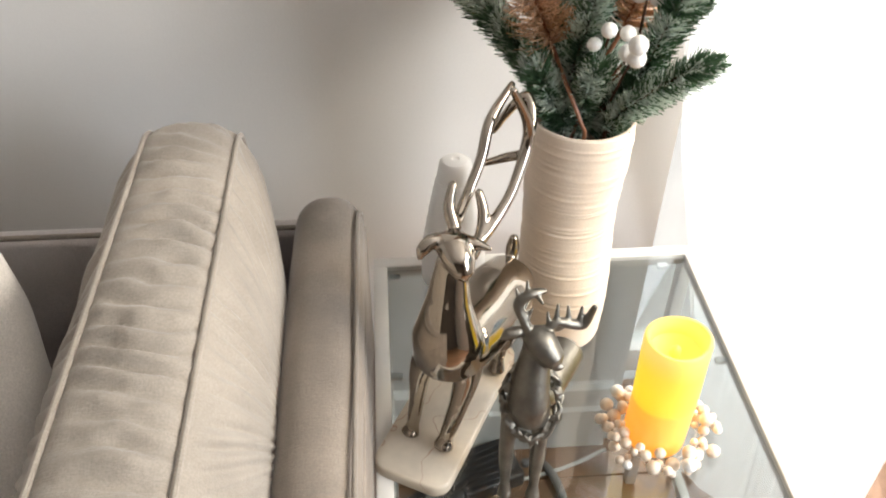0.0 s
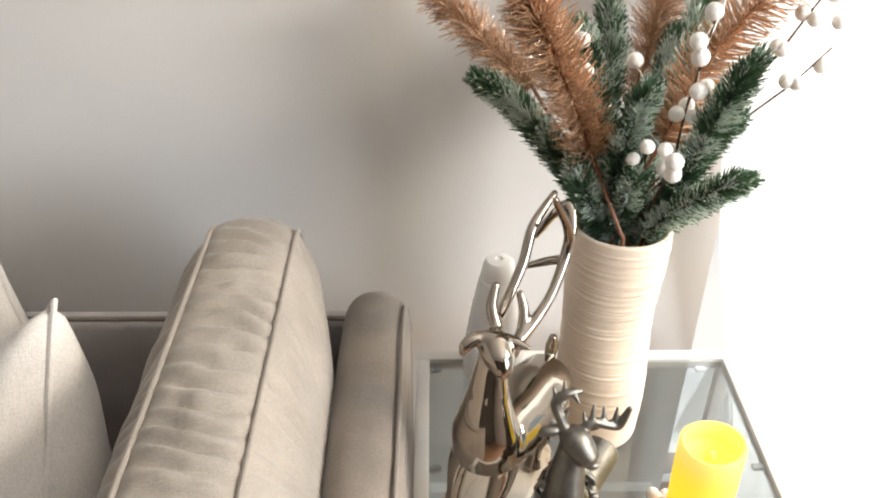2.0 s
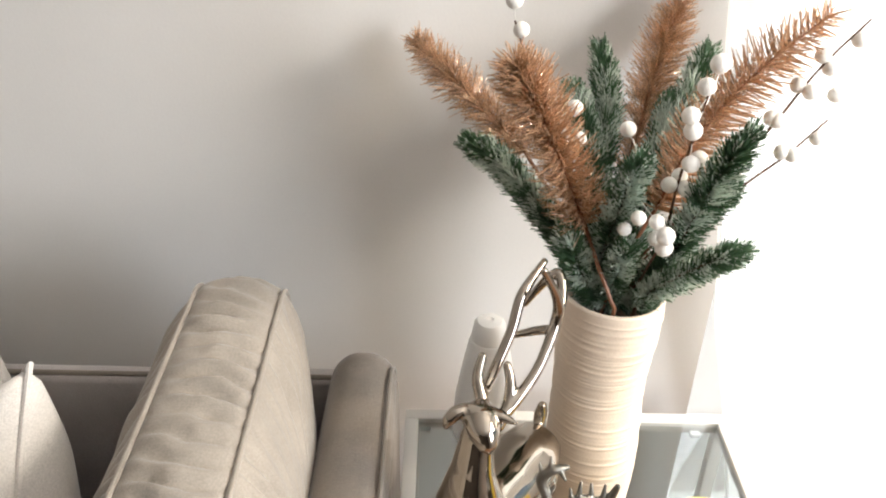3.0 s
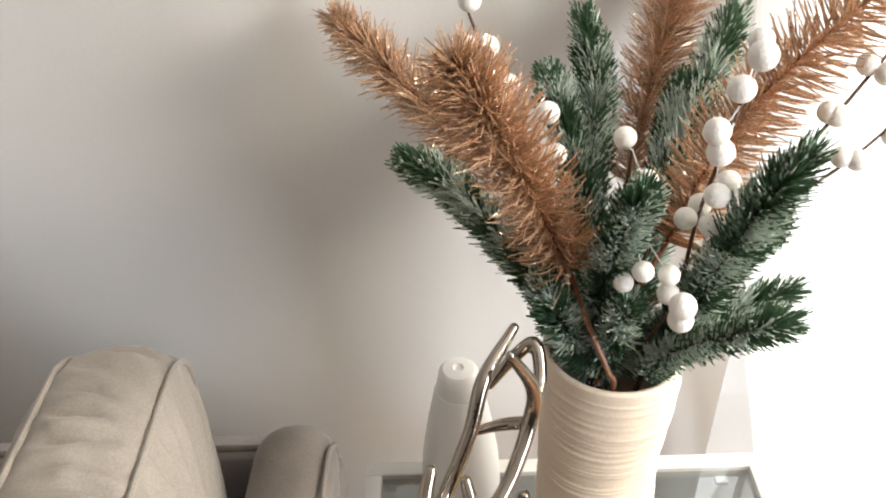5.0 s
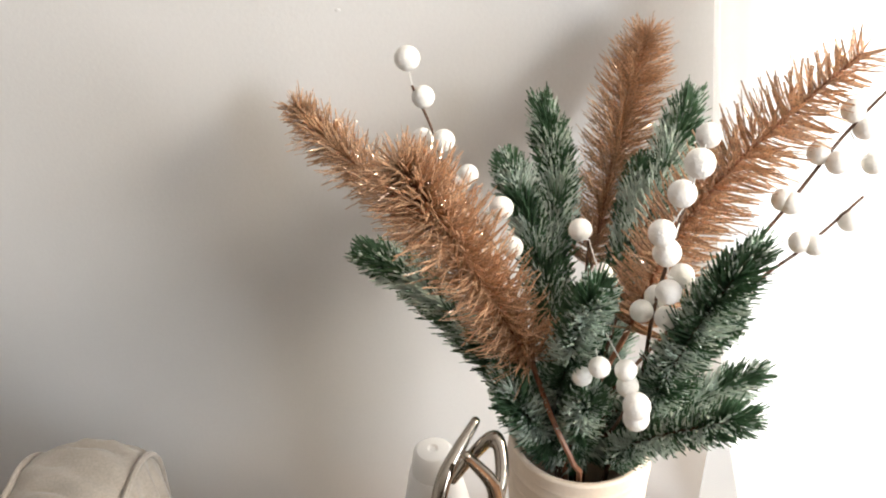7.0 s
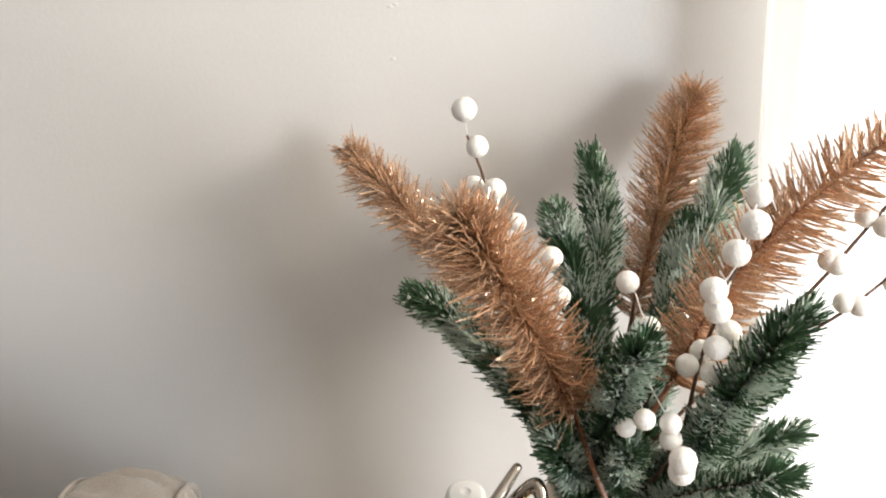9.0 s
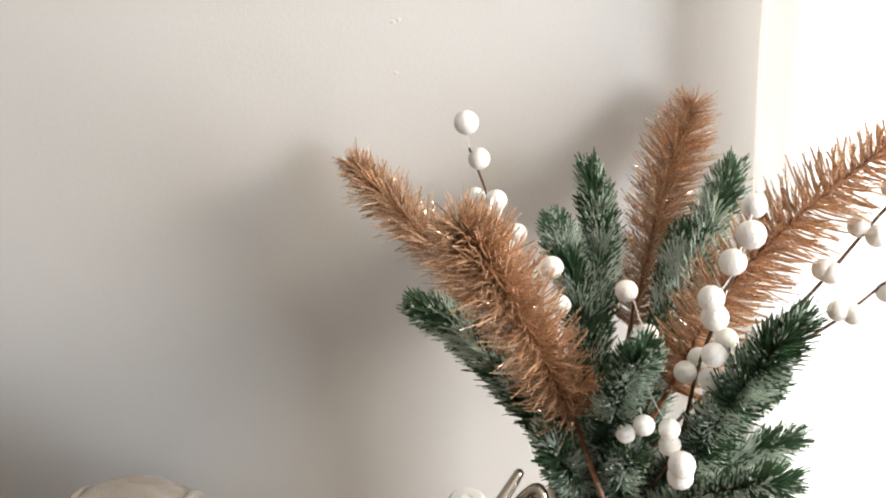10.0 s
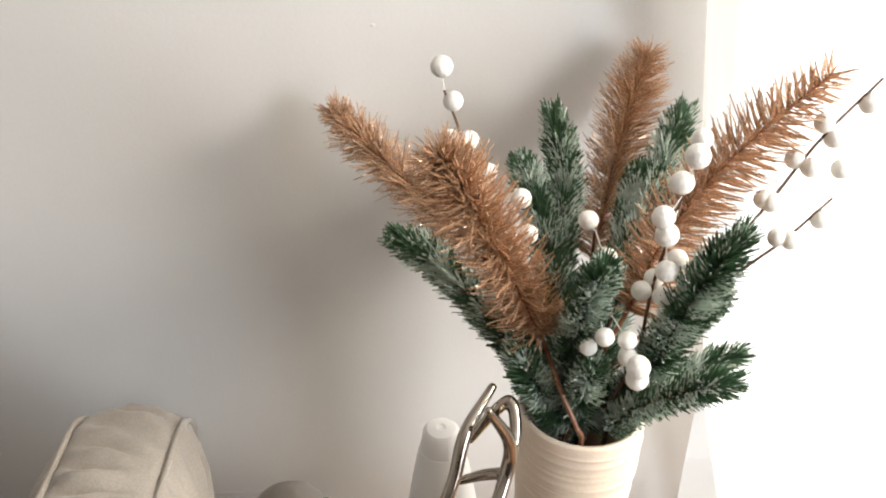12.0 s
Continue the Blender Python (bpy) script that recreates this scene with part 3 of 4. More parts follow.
def vase():
    h, r0 = 0.341, 0.0595
    rng = random.Random(7)
    ridges = []
    z = 0.012
    while z < h - 0.012:
        ridges.append((z, rng.uniform(0.0003, 0.0014), rng.uniform(0.0012, 0.0023), rng.uniform(0, 6.28), rng.uniform(0.2, 1.0)))
        z += rng.choice((0.0040, 0.0050, 0.0060, 0.0078, 0.0105))

    def wobble(a, z):
        d = 0.0012 * math.sin(a + z * 21) + 0.0009 * math.sin(2 * a - z * 33 + 1)
        for zc, amp, w, ph, tilt in ridges:
            dz = z - zc - 0.0016 * tilt * math.sin(a + ph)
            if abs(dz) < 3 * w:
                d += amp * (0.65 + 0.35 * math.sin(2 * a + ph * 2)) * math.exp(-(dz / w) ** 2)
        return d

    prof = [(0.0005, 0.0), (r0 - 0.010, 0.0), (r0 - 0.004, 0.003)] + [(r0 - 0.001 + 0.0025 * math.sin(k / 330 * 9), 0.007 + k * (h - 0.009) / 330) for k in range(331)]
    prof += [(r0 - 0.0015, h), (r0 - 0.0045, h), (r0 - 0.006, h - 0.004), (r0 - 0.0075, h - 0.05), (r0 - 0.0075, 0.02), (0.0005, 0.015)]
    ob = mesh_object("vase", lathe(prof, 96, lambda a, z: wobble(a, z)), M_CERAMIC)
    ob.location = (VX, VY, TOP - 0.002)
    tagged(ob, "tall cream ceramic vase with uneven ribs on the glass table", "vase")


vase()

MOUTH = Vector((VX, VY, TOP + 0.335))
ROOT = Vector((VX, VY, TOP + 0.10))


def needle_mesh(path, radius, count, width, rng, lean, curl, frost=0.0, wild=0.25, blunt=0.25, taper=(0.45, 1.0, 0.9), flat=1.0, tip=1.5):
    """Thin three-sided needles wound evenly round a spine from tip to root; each curls towards the tip and ends blunt. Crusts of frost sit on some."""
    verts, faces, mats = [], [], []
    n = len(path)
    steps = ((0.0, 0.9), (0.25, 1.0), (0.45, 1.0), (0.65, 0.95), (0.83, 0.85), (1.0, 2 * blunt)) if frost else ((0.0, 0.9), (0.38, 1.0), (0.72, 0.85), (1.0, 2 * blunt))
    last = len(steps) - 1
    for c in range(count):
        u = min(max((c + rng.uniform(-0.6, 1.6)) / count, 0.0), 0.9999)
        i = min(int(u * (n - 1)), n - 2)
        q = path[i].lerp(path[i + 1], u * (n - 1) - i)
        way = (path[i] - path[i + 1]).normalized()
        s = way.orthogonal().normalized()
        a = c * 2.39996 + rng.uniform(-0.5, 0.5)
        out = math.cos(a) * s + math.sin(a) * way.cross(s)
        k = taper[0] + (taper[1] - taper[0]) * min(u / 0.25, 1) if u < 0.8 else taper[1] + (taper[2] - taper[1]) * (u - 0.8) / 0.2
        ln = radius * k * rng.uniform(0.78, 1.12)
        le = lean * rng.uniform(0.6, 1.4)
        if u < 0.08:
            le += tip * (1 - u / 0.08)
        d = (out + way * le).normalized()
        bend = way * curl * rng.uniform(0.4, 1.3) + Vector((rng.uniform(-wild, wild), rng.uniform(-wild, wild), rng.uniform(-wild, wild)))
        side = d.cross(Vector((rng.uniform(-1, 1), rng.uniform(-1, 1), rng.uniform(-1, 1)))).normalized()
        nrm = d.cross(side)
        w = width * rng.uniform(0.75, 1.25)
        b = len(verts)
        line = []
        for h, wide in steps:
            at = q + (d * h + bend * (0.45 * h * h)) * ln
            line.append(at)
            for e in range(3):
                ang = e * 2.094
                verts.append(at + (math.cos(ang) * side + math.sin(ang) * nrm * flat) * w * wide * 0.5)
        for lo in range(0, 3 * last, 3):
            for e in range(3):
                f = (e + 1) % 3
                faces.append((b + lo + e, b + lo + f, b + lo + 3 + f, b + lo + 3 + e))
        faces.append((b + 3 * last, b + 3 * last + 1, b + 3 * last + 2))
        coat = [0] * last
        if frost:
            patch = 0.50 + 1.4 * noise.noise(q * 48 + out * 0.7 + Vector((0, 0, 5)))
            patch *= 0.4 if u < 0.10 else 1.0
            coat = [1 if rng.random() < frost * patch * 1.35 * more else 0 for more in (0.6, 0.9, 1.0, 0.95, 0.8)]
        mats += [m for m in coat for e in range(3)] + [coat[-1]]
        if sum(coat) and rng.random() < 0.6:
            h = rng.uniform(0.4, 0.95) * last
            k = min(int(h), last - 1)
            at = line[k].lerp(line[k + 1], h - k)
            r = width * rng.uniform(0.5, 0.95)
            b = len(verts)
            for o in (d * 2.2, -d * 1.9, side, -side, nrm, -nrm):
                verts.append(at + o * r * rng.uniform(0.6, 1.3))
            for x, y in ((2, 4), (4, 3), (3, 5), (5, 2)):
                faces.append((b, b + x, b + y))
                faces.append((b + 1, b + y, b + x))
            mats += [1] * 8
    me = bpy.data.meshes.new("needles")
    me.from_pydata([tuple(v) for v in verts], [], faces)
    me.polygons.foreach_set("material_index", mats)
    return me


def trimmed(sp, short):
    """A smooth spine that ends short of its tip, where the last needles reach on."""
    path = spline(sp, 60)
    cut, k = 0.0, 0
    while cut < short and k < 20:
        cut += (path[k + 1] - path[k]).length
        k += 1
    return path[k:]


def sprig(name, label, category, group, spine, radius, count, width, mats, twig, seed, lean, curl, frost=0.0, side_sprigs=(), stem_r=0.0022, root=None, taper=(0.45, 1.0, 0.9), bend=(), wild=0.25, blunt=0.25, flat=1.0):
    rng = random.Random(seed)
    short = 0.55 if flat < 1 else 0.75
    root = root or (MOUTH + Vector((rng.uniform(-0.025, 0.025), rng.uniform(-0.025, 0.02), 0)))
    th = thing(name, root, label, category, group)
    off = -Vector(root)
    foot = [root, ROOT.lerp(root, 0.15)]
    if len(mats) > 1:
        spine = list(spine) + [tuple(Vector(spine[-1]).lerp(root, 0.75) + Vector((0, 0, -0.012)))]
    stem = part("stem", tube(trimmed(spine, radius * short)[::6] + [Vector(spine[-1])] + [Vector(b) for b in bend] + foot, [stem_r * 0.6, stem_r, stem_r * 1.1], 6, 40), twig, th)
    stem.data.transform(Matrix.Translation(off))
    for k, (sp, rd, ct) in enumerate([(spine, radius, count)] + list(side_sprigs)):
        path = trimmed(sp, rd * short)
        me = needle_mesh(path, rd, ct, width, rng, lean, curl, frost, wild, blunt, taper, flat, 0.25 if flat < 1 else 1.5)
        for mm in mats:
            me.materials.append(mm)
        me.transform(Matrix.Translation(off))
        ob = new("needles", me)
        ob.parent = th
        tagged(ob, kind="stuff")
        if k:
            st = part("side_stem", tube(path[::6] + [Vector(sp[-1]), Vector(spine[-1])], stem_r * 0.7, 6, 24), twig, th)
            st.data.transform(Matrix.Translation(off))
    return th


def copper(spine, radius, count, seed, label, width=0.0018, lean=0.22, curl=0.75, root=None, bend=(), wild=0.75, end=0.55):
    sprig("copper_sprig", label, "decorative sprig", "copper sprigs in the vase", spine, radius, count, width, [M_COPPER], M_COPPER_TWIG, seed, lean, curl, root=root, taper=(end, 1.0, 0.95), bend=bend, wild=wild, blunt=0.3, flat=0.45)


def pine(spine, radius, count, seed, label, frost=0.5, sides=(), root=None, taper=(0.8, 1.0, 0.95)):
    sprig("pine_sprig", label, "pine sprig", "frosted pine sprigs in the vase", spine, radius * 0.64, int(count * 0.80), 0.0015, [M_GREEN, M_FROST], M_TWIG, seed, 0.75, 0.45, frost, [(sp, rd * 0.64, int(ct * 0.80)) for sp, rd, ct in sides], root=root, taper=taper, wild=0.12, blunt=0.34)


C_LABEL = "glittering copper coloured tinsel sprig standing in the vase"
copper([(-0.110, 1.203, 1.190), (-0.041, 1.150, 1.139), (0.036, 1.086, 1.084)], 0.026, 1250, 1, "glittering copper tinsel sprig leaning to the wall")
copper([(-0.003, 0.975, 1.248), (0.038, 0.975, 1.178), (0.098, 0.990, 1.042)], 0.032, 1900, 2, "large glittering copper tinsel sprig on a curved twig", root=Vector((0.135, 0.950, 0.940)), bend=((0.112, 0.958, 1.008), (0.128, 0.942, 0.972)))
copper([(0.228, 1.206, 1.250), (0.199, 1.174, 1.159), (0.162, 1.095, 1.054)], 0.034, 1350, 3, C_LABEL, 0.0016, 0.25, 0.6, wild=0.30, end=0.55)
copper([(0.350, 1.041, 1.283), (0.264, 1.030, 1.204), (0.212, 1.021, 1.133), (0.180, 1.012, 1.050)], 0.038, 760, 4, "loose copper tinsel sprig leaning towards the curtain", 0.0027, 0.28, 0.35, wild=0.24, end=0.50)

G_LABEL = "dark green artificial pine sprig dusted with white frost"
pine([(0.122, 1.168, 1.198), (0.135, 1.132, 1.125), (0.124, 1.076, 1.050), (0.130, 1.035, 0.985)], 0.041, 3206, 11, G_LABEL, 0.75, [([(0.087, 1.136, 1.157), (0.106, 1.104, 1.107), (0.122, 1.048, 1.040)], 0.036, 2000)])
pine([(0.258, 1.159, 1.200), (0.229, 1.122, 1.145), (0.185, 1.058, 1.060), (0.160, 1.020, 0.985)], 0.041, 2868, 12, G_LABEL, 0.75, [([(0.215, 1.136, 1.145), (0.199, 1.104, 1.103), (0.172, 1.030, 1.040)], 0.036, 2000)])
pine([(0.236, 0.918, 1.197), (0.212, 0.938, 1.120), (0.192, 0.970, 1.010), (0.170, 0.985, 0.955)], 0.042, 2900, 13, G_LABEL + " over the rim", 0.75, [([(0.243, 0.950, 1.120), (0.215, 0.962, 1.070), (0.185, 0.980, 0.995)], 0.033, 1700)])
pine([(0.298, 0.998, 1.014), (0.245, 0.994, 0.988), (0.195, 0.988, 0.962)], 0.036, 1300, 14, G_LABEL, 0.9)
pine([(0.246, 0.890, 1.070), (0.214, 0.902, 1.052), (0.175, 0.948, 0.985)], 0.032, 1300, 15, G_LABEL + ", low", 0.8)
pine([(-0.045, 1.058, 1.116), (0.009, 1.049, 1.082), (0.066, 1.025, 1.024), (0.110, 1.005, 0.966)], 0.040, 3375, 16, G_LABEL + " by the wall", 0.7)
pine([(0.074, 0.990, 1.050), (0.088, 0.972, 1.010), (0.116, 0.985, 0.955)], 0.037, 2700, 17, G_LABEL, 0.95, taper=(0.8, 1.0, 0.9))
pine([(0.142, 0.946, 1.150), (0.130, 0.957, 1.100), (0.120, 0.984, 1.000)], 0.037, 2565, 18, G_LABEL, 0.85, taper=(0.9, 1.0, 0.9))
pine([(0.140, 0.945, 1.050), (0.135, 0.957, 1.010), (0.135, 0.984, 0.945)], 0.035, 2160, 19, G_LABEL, 0.95, taper=(0.9, 1.0, 0.9))


# ---- white berry sprigs ----
def berry_sprig(stem, berries, seed, label, bare=0.0016):
    rng = random.Random(seed)
    th = thing("berry_sprig", MOUTH, label, "berry sprig", "white berry sprigs in the vase")
    off = Matrix.Translation(-MOUTH)
    pts = [Vector(p) for p in stem]
    line = spline(pts, 60)
    bm = tube(pts + [MOUTH + Vector((rng.uniform(-0.02, 0.02), rng.uniform(-0.02, 0.02), -0.02)), ROOT], [bare * 0.7, bare, bare * 1.2], 6, 70)
    bm.transform(off)
    part("stem", bm, M_TWIG, th)
    for (x, y, z, r) in berries:
        b = Vector((x, y, z))
        near = min(line, key=lambda q: (q + Vector((0, 0, -0.012)) - b).length)
        wire = tube([b, b.lerp(near, 0.5) + Vector((0, 0, -0.003)), near], 0.0006, 5, 8)
        wire.transform(off)
        bm = ball(b, r * 0.87, (1, 1, rng.uniform(0.94, 1.03)), 20, 14)
        bm.transform(off)
        berry = part("berry", bm, M_BERRY, th)
        part("wire", wire, M_WIRE, berry)
    return th


B_LABEL = "brown wired twig with round white foam berries"
berry_sprig([(0.015, 1.095, 1.237), (0.028, 1.095, 1.200), (0.038, 1.095, 1.161), (0.061, 1.076, 1.125), (0.087, 1.040, 1.078)],
            [(0.013, 1.090, 1.261, 0.0114), (0.023, 1.095, 1.227, 0.0104), (0.020, 1.104, 1.187, 0.0104), (0.037, 1.090, 1.191, 0.0108), (0.056, 1.104, 1.151, 0.0104), (0.050, 1.104, 1.145, 0.0104), (0.078, 1.021, 1.167, 0.0106), (0.072, 1.104, 1.103, 0.0102), (0.086, 1.021, 1.131, 0.01)], 31, B_LABEL + " rising beside the wall")
berry_sprig([(0.147, 1.030, 1.128), (0.146, 1.030, 1.090), (0.140, 1.020, 1.020)],
            [(0.138, 1.021, 1.144, 0.0104), (0.148, 0.980, 1.131, 0.0095), (0.140, 0.930, 1.086, 0.0092), (0.159, 0.930, 1.082, 0.0092), (0.131, 0.945, 1.064, 0.0088)], 32, B_LABEL)
berry_sprig([(0.184, 0.920, 1.236), (0.187, 0.948, 1.174), (0.185, 0.966, 1.109), (0.182, 0.984, 1.004)],
            [(0.185, 0.911, 1.257, 0.0104), (0.180, 0.920, 1.232, 0.0102), (0.172, 0.925, 1.201, 0.0102), (0.177, 0.926, 1.185, 0.0106), (0.202, 0.966, 1.136, 0.0106), (0.185, 0.938, 1.144, 0.0104), (0.188, 0.975, 1.112, 0.01), (0.176, 0.966, 1.106, 0.01), (0.192, 0.957, 1.106, 0.0102), (0.223, 1.012, 1.223, 0.0104)], 33, B_LABEL + " before the pine")
berry_sprig([(0.165, 0.900, 1.080), (0.166, 0.940, 1.035), (0.160, 0.970, 0.975)],
            [(0.165, 0.943, 1.054, 0.0098), (0.156, 0.883, 1.093, 0.0108), (0.158, 0.888, 1.077, 0.0104)], 34, B_LABEL + " low over the rim")
berry_sprig([(0.369, 1.030, 1.265), (0.329, 1.030, 1.210), (0.281, 1.030, 1.122), (0.180, 1.010, 1.000)],
            [(0.364, 1.030, 1.244, 0.0102), (0.333, 1.035, 1.225, 0.0102), (0.342, 1.030, 1.213, 0.0102), (0.315, 1.035, 1.192, 0.0102), (0.326, 1.026, 1.188, 0.0102), (0.355, 1.030, 1.184, 0.0102), (0.293, 1.030, 1.156, 0.0102), (0.298, 1.026, 1.155, 0.0102)], 35, B_LABEL + " against the curtain")
berry_sprig([(0.354, 1.030, 1.155), (0.319, 1.030, 1.112), (0.281, 1.030, 1.075), (0.180, 1.010, 0.990)],
            [(0.348, 1.030, 1.134, 0.01), (0.313, 1.030, 1.116, 0.01), (0.324, 1.026, 1.115, 0.01)], 36, B_LABEL + " against the curtain")


# ---- deer figurines ----
def remeshed(bm, voxel, smooth):
    """Fuses overlapping volumes into one skin."""
    ob = mesh_object("figure_form", bm, M_CHROME)
    md = ob.modifiers.new("fuse", "REMESH")
    md.mode, md.voxel_size = "VOXEL", voxel
    sm = ob.modifiers.new("soften", "SMOOTH")
    sm.factor, sm.iterations = 0.5, smooth
    me = bpy.data.meshes.new_from_object(ob.evaluated_get(bpy.context.evaluated_depsgraph_get()))
    out = bmesh.new()
    out.from_mesh(me)
    old = ob.data
    bpy.data.objects.remove(ob)
    bpy.data.meshes.remove(old), bpy.data.meshes.remove(me)
    return out


def slab(bm, mid, long_way, half_long, half_wide, z0, z1, corner, mat_index):
    """A rounded-corner plate."""
    lw = Vector((*long_way, 0)).normalized()
    ww = Vector((-lw.y, lw.x, 0))
    ring = []
    for k, (sl, sw) in enumerate(((1, 1), (-1, 1), (-1, -1), (1, -1))):
        c = Vector((*mid, 0)) + lw * sl * (half_long - corner) + ww * sw * (half_wide - corner)
        for i in range(9):
            a = k * math.pi / 2 + i / 8 * math.pi / 2
            ring.append(c + corner * (math.cos(a) * lw + math.sin(a) * ww))
    mid3 = Vector((*mid, 0))
    loops = []
    for inset, z in ((0.0012, z0), (0, z0 + 0.0015), (0, z1 - 0.003), (0.001, z1 - 0.001), (0.003, z1)):
        loops.append([bm.verts.new(q + (mid3 - q).normalized() * inset + Vector((0, 0, z))) for q in ring])
    n = len(ring)
    fs = []
    for a, b in zip(loops, loops[1:]):
        for i in range(n):
            fs.append(bm.faces.new((a[i], a[(i + 1) % n], b[(i + 1) % n], b[i])))
    fs.append(bm.faces.new(loops[0][::-1])), fs.append(bm.faces.new(loops[-1]))
    for f in fs:
        f.material_index = mat_index


def chrome_deer():
    bm = bmesh.new()
    t = add_tube
    B = TOP + 0.019
    # trunk, chest, neck, head
    t(bm, [(0.082, 0.922, 0.790), (0.066, 0.893, 0.792), (0.040, 0.852, 0.791), (0.010, 0.814, 0.797), (-0.002, 0.800, 0.815)], [0.031, 0.039, 0.040, 0.041, 0.036], 36, 52)
    t(bm, [(0.086, 0.915, 0.772), (0.070, 0.886, 0.766), (0.046, 0.848, 0.766)], [0.026, 0.034, 0.030], 36, 40)
    t(bm, [(0.000, 0.806, 0.790), (-0.001, 0.797, 0.830), (0.003, 0.802, 0.880), (0.010, 0.812, 0.930)], [0.041, 0.037, 0.023, 0.015], 36, 48)
    t(bm, [(0.013, 0.824, 0.948), (0.013, 0.808, 0.947), (0.016, 0.794, 0.940), (0.019, 0.783, 0.930)], [0.0140, 0.0190, 0.0165, 0.0095], 36, 36)
    add_ball(bm, (0.011, 0.811, 0.952), 0.0175, (1.15, 0.85, 0.75), u=36, v=24)
    t(bm, [(0.002, 0.814, 0.957), (-0.010, 0.809, 0.957), (-0.019, 0.803, 0.951), (-0.023, 0.799, 0.942)], [0.0070, 0.0078, 0.0068, 0.0024], 36, 36)
    t(bm, [(0.020, 0.814, 0.955), (0.034, 0.807, 0.953), (0.048, 0.799, 0.952)], [0.0070, 0.0070, 0.0022], 36, 24)
    # tail
    t(bm, [(0.084, 0.934, 0.805), (0.088, 0.942, 0.820), (0.090, 0.944, 0.836)], [0.007, 0.0085, 0.005], 22, 24)
    # legs
    t(bm, [(-0.020, 0.815, 0.785), (-0.034, 0.812, 0.745), (-0.041, 0.811, 0.700), (-0.050, 0.809, 0.648), (-0.054, 0.806, B)], [0.019, 0.013, 0.0095, 0.0078, 0.0115], 22, 52)
    t(bm, [(0.020, 0.812, 0.785), (0.018, 0.806, 0.745), (0.006, 0.797, 0.700), (-0.011, 0.788, 0.650), (-0.016, 0.783, B)], [0.021, 0.016, 0.0115, 0.0088, 0.0125], 22, 52)
    t(bm, [(0.078, 0.915, 0.775), (0.077, 0.915, 0.735), (0.074, 0.910, 0.695), (0.064, 0.902, 0.655), (0.060, 0.897, B)], [0.022, 0.014, 0.009, 0.0078, 0.0115], 22, 52)
    t(bm, [(0.050, 0.925, 0.775), (0.044, 0.932, 0.735), (0.046, 0.936, 0.695), (0.034, 0.930, 0.655), (0.030, 0.926, B)], [0.022, 0.014, 0.009, 0.0078, 0.0115], 22, 52)
    for v in bm.verts:
        k = v.co.z - 0.635
        v.co.x -= 0.014 + 0.055 * k
        v.co.z -= 0.088 * k
    # antlers: one plain beam, and one that forks and folds back
    t(bm, [(-0.020, 0.812, 0.905), (-0.015, 0.828, 0.918), (-0.021, 0.847, 0.939), (-0.016, 0.864, 0.958)], [0.0075, 0.0068, 0.0066, 0.005], 22, 40)
    t(bm, [(-0.018, 0.834, 0.924), (-0.006, 0.860, 0.932), (0.014, 0.890, 0.966), (0.026, 0.915, 0.998), (0.052, 0.950, 1.020)], [0.006, 0.0058, 0.0060, 0.0064, 0.0040], 22, 72)
    t(bm, [(-0.002, 0.812, 0.905), (0.010, 0.830, 0.918), (0.013, 0.845, 0.935), (0.009, 0.859, 0.951)], [0.0075, 0.0068, 0.006, 0.0045], 22, 40)
    t(bm, [(0.006, 0.824, 0.912), (0.026, 0.842, 0.928), (0.044, 0.864, 0.945), (0.060, 0.893, 0.974), (0.061, 0.898, 1.004), (0.042, 0.889, 1.048)], [0.007, 0.0062, 0.0060, 0.0066, 0.0060, 0.0040], 22, 80)
    t(bm, [(0.061, 0.897, 0.978), (0.069, 0.918, 0.994), (0.066, 0.938, 1.011), (0.050, 0.934, 1.001), (0.030, 0.927, 0.976)], [0.0060, 0.0056, 0.0058, 0.0054, 0.0036], 22, 60)
    t(bm, [(0.057, 0.898, 0.966), (0.040, 0.902, 0.960), (0.017, 0.900, 0.955)], [0.0056, 0.0052, 0.0036], 22, 28)
    out = remeshed(bm, 0.0014, 9)
    slab(out, (-0.018, 0.852), (0.47, 0.88), 0.122, 0.048, TOP - 0.002, TOP + 0.016, 0.020, 1)
    ob = mesh_object("deer_figurine", out, [M_CHROME, M_MARBLE])
    ob.data.set_sharp_from_angle(angle=radians(50))
    tagged(ob, "polished silver metal stag figurine on a cream stone base", "figurine")


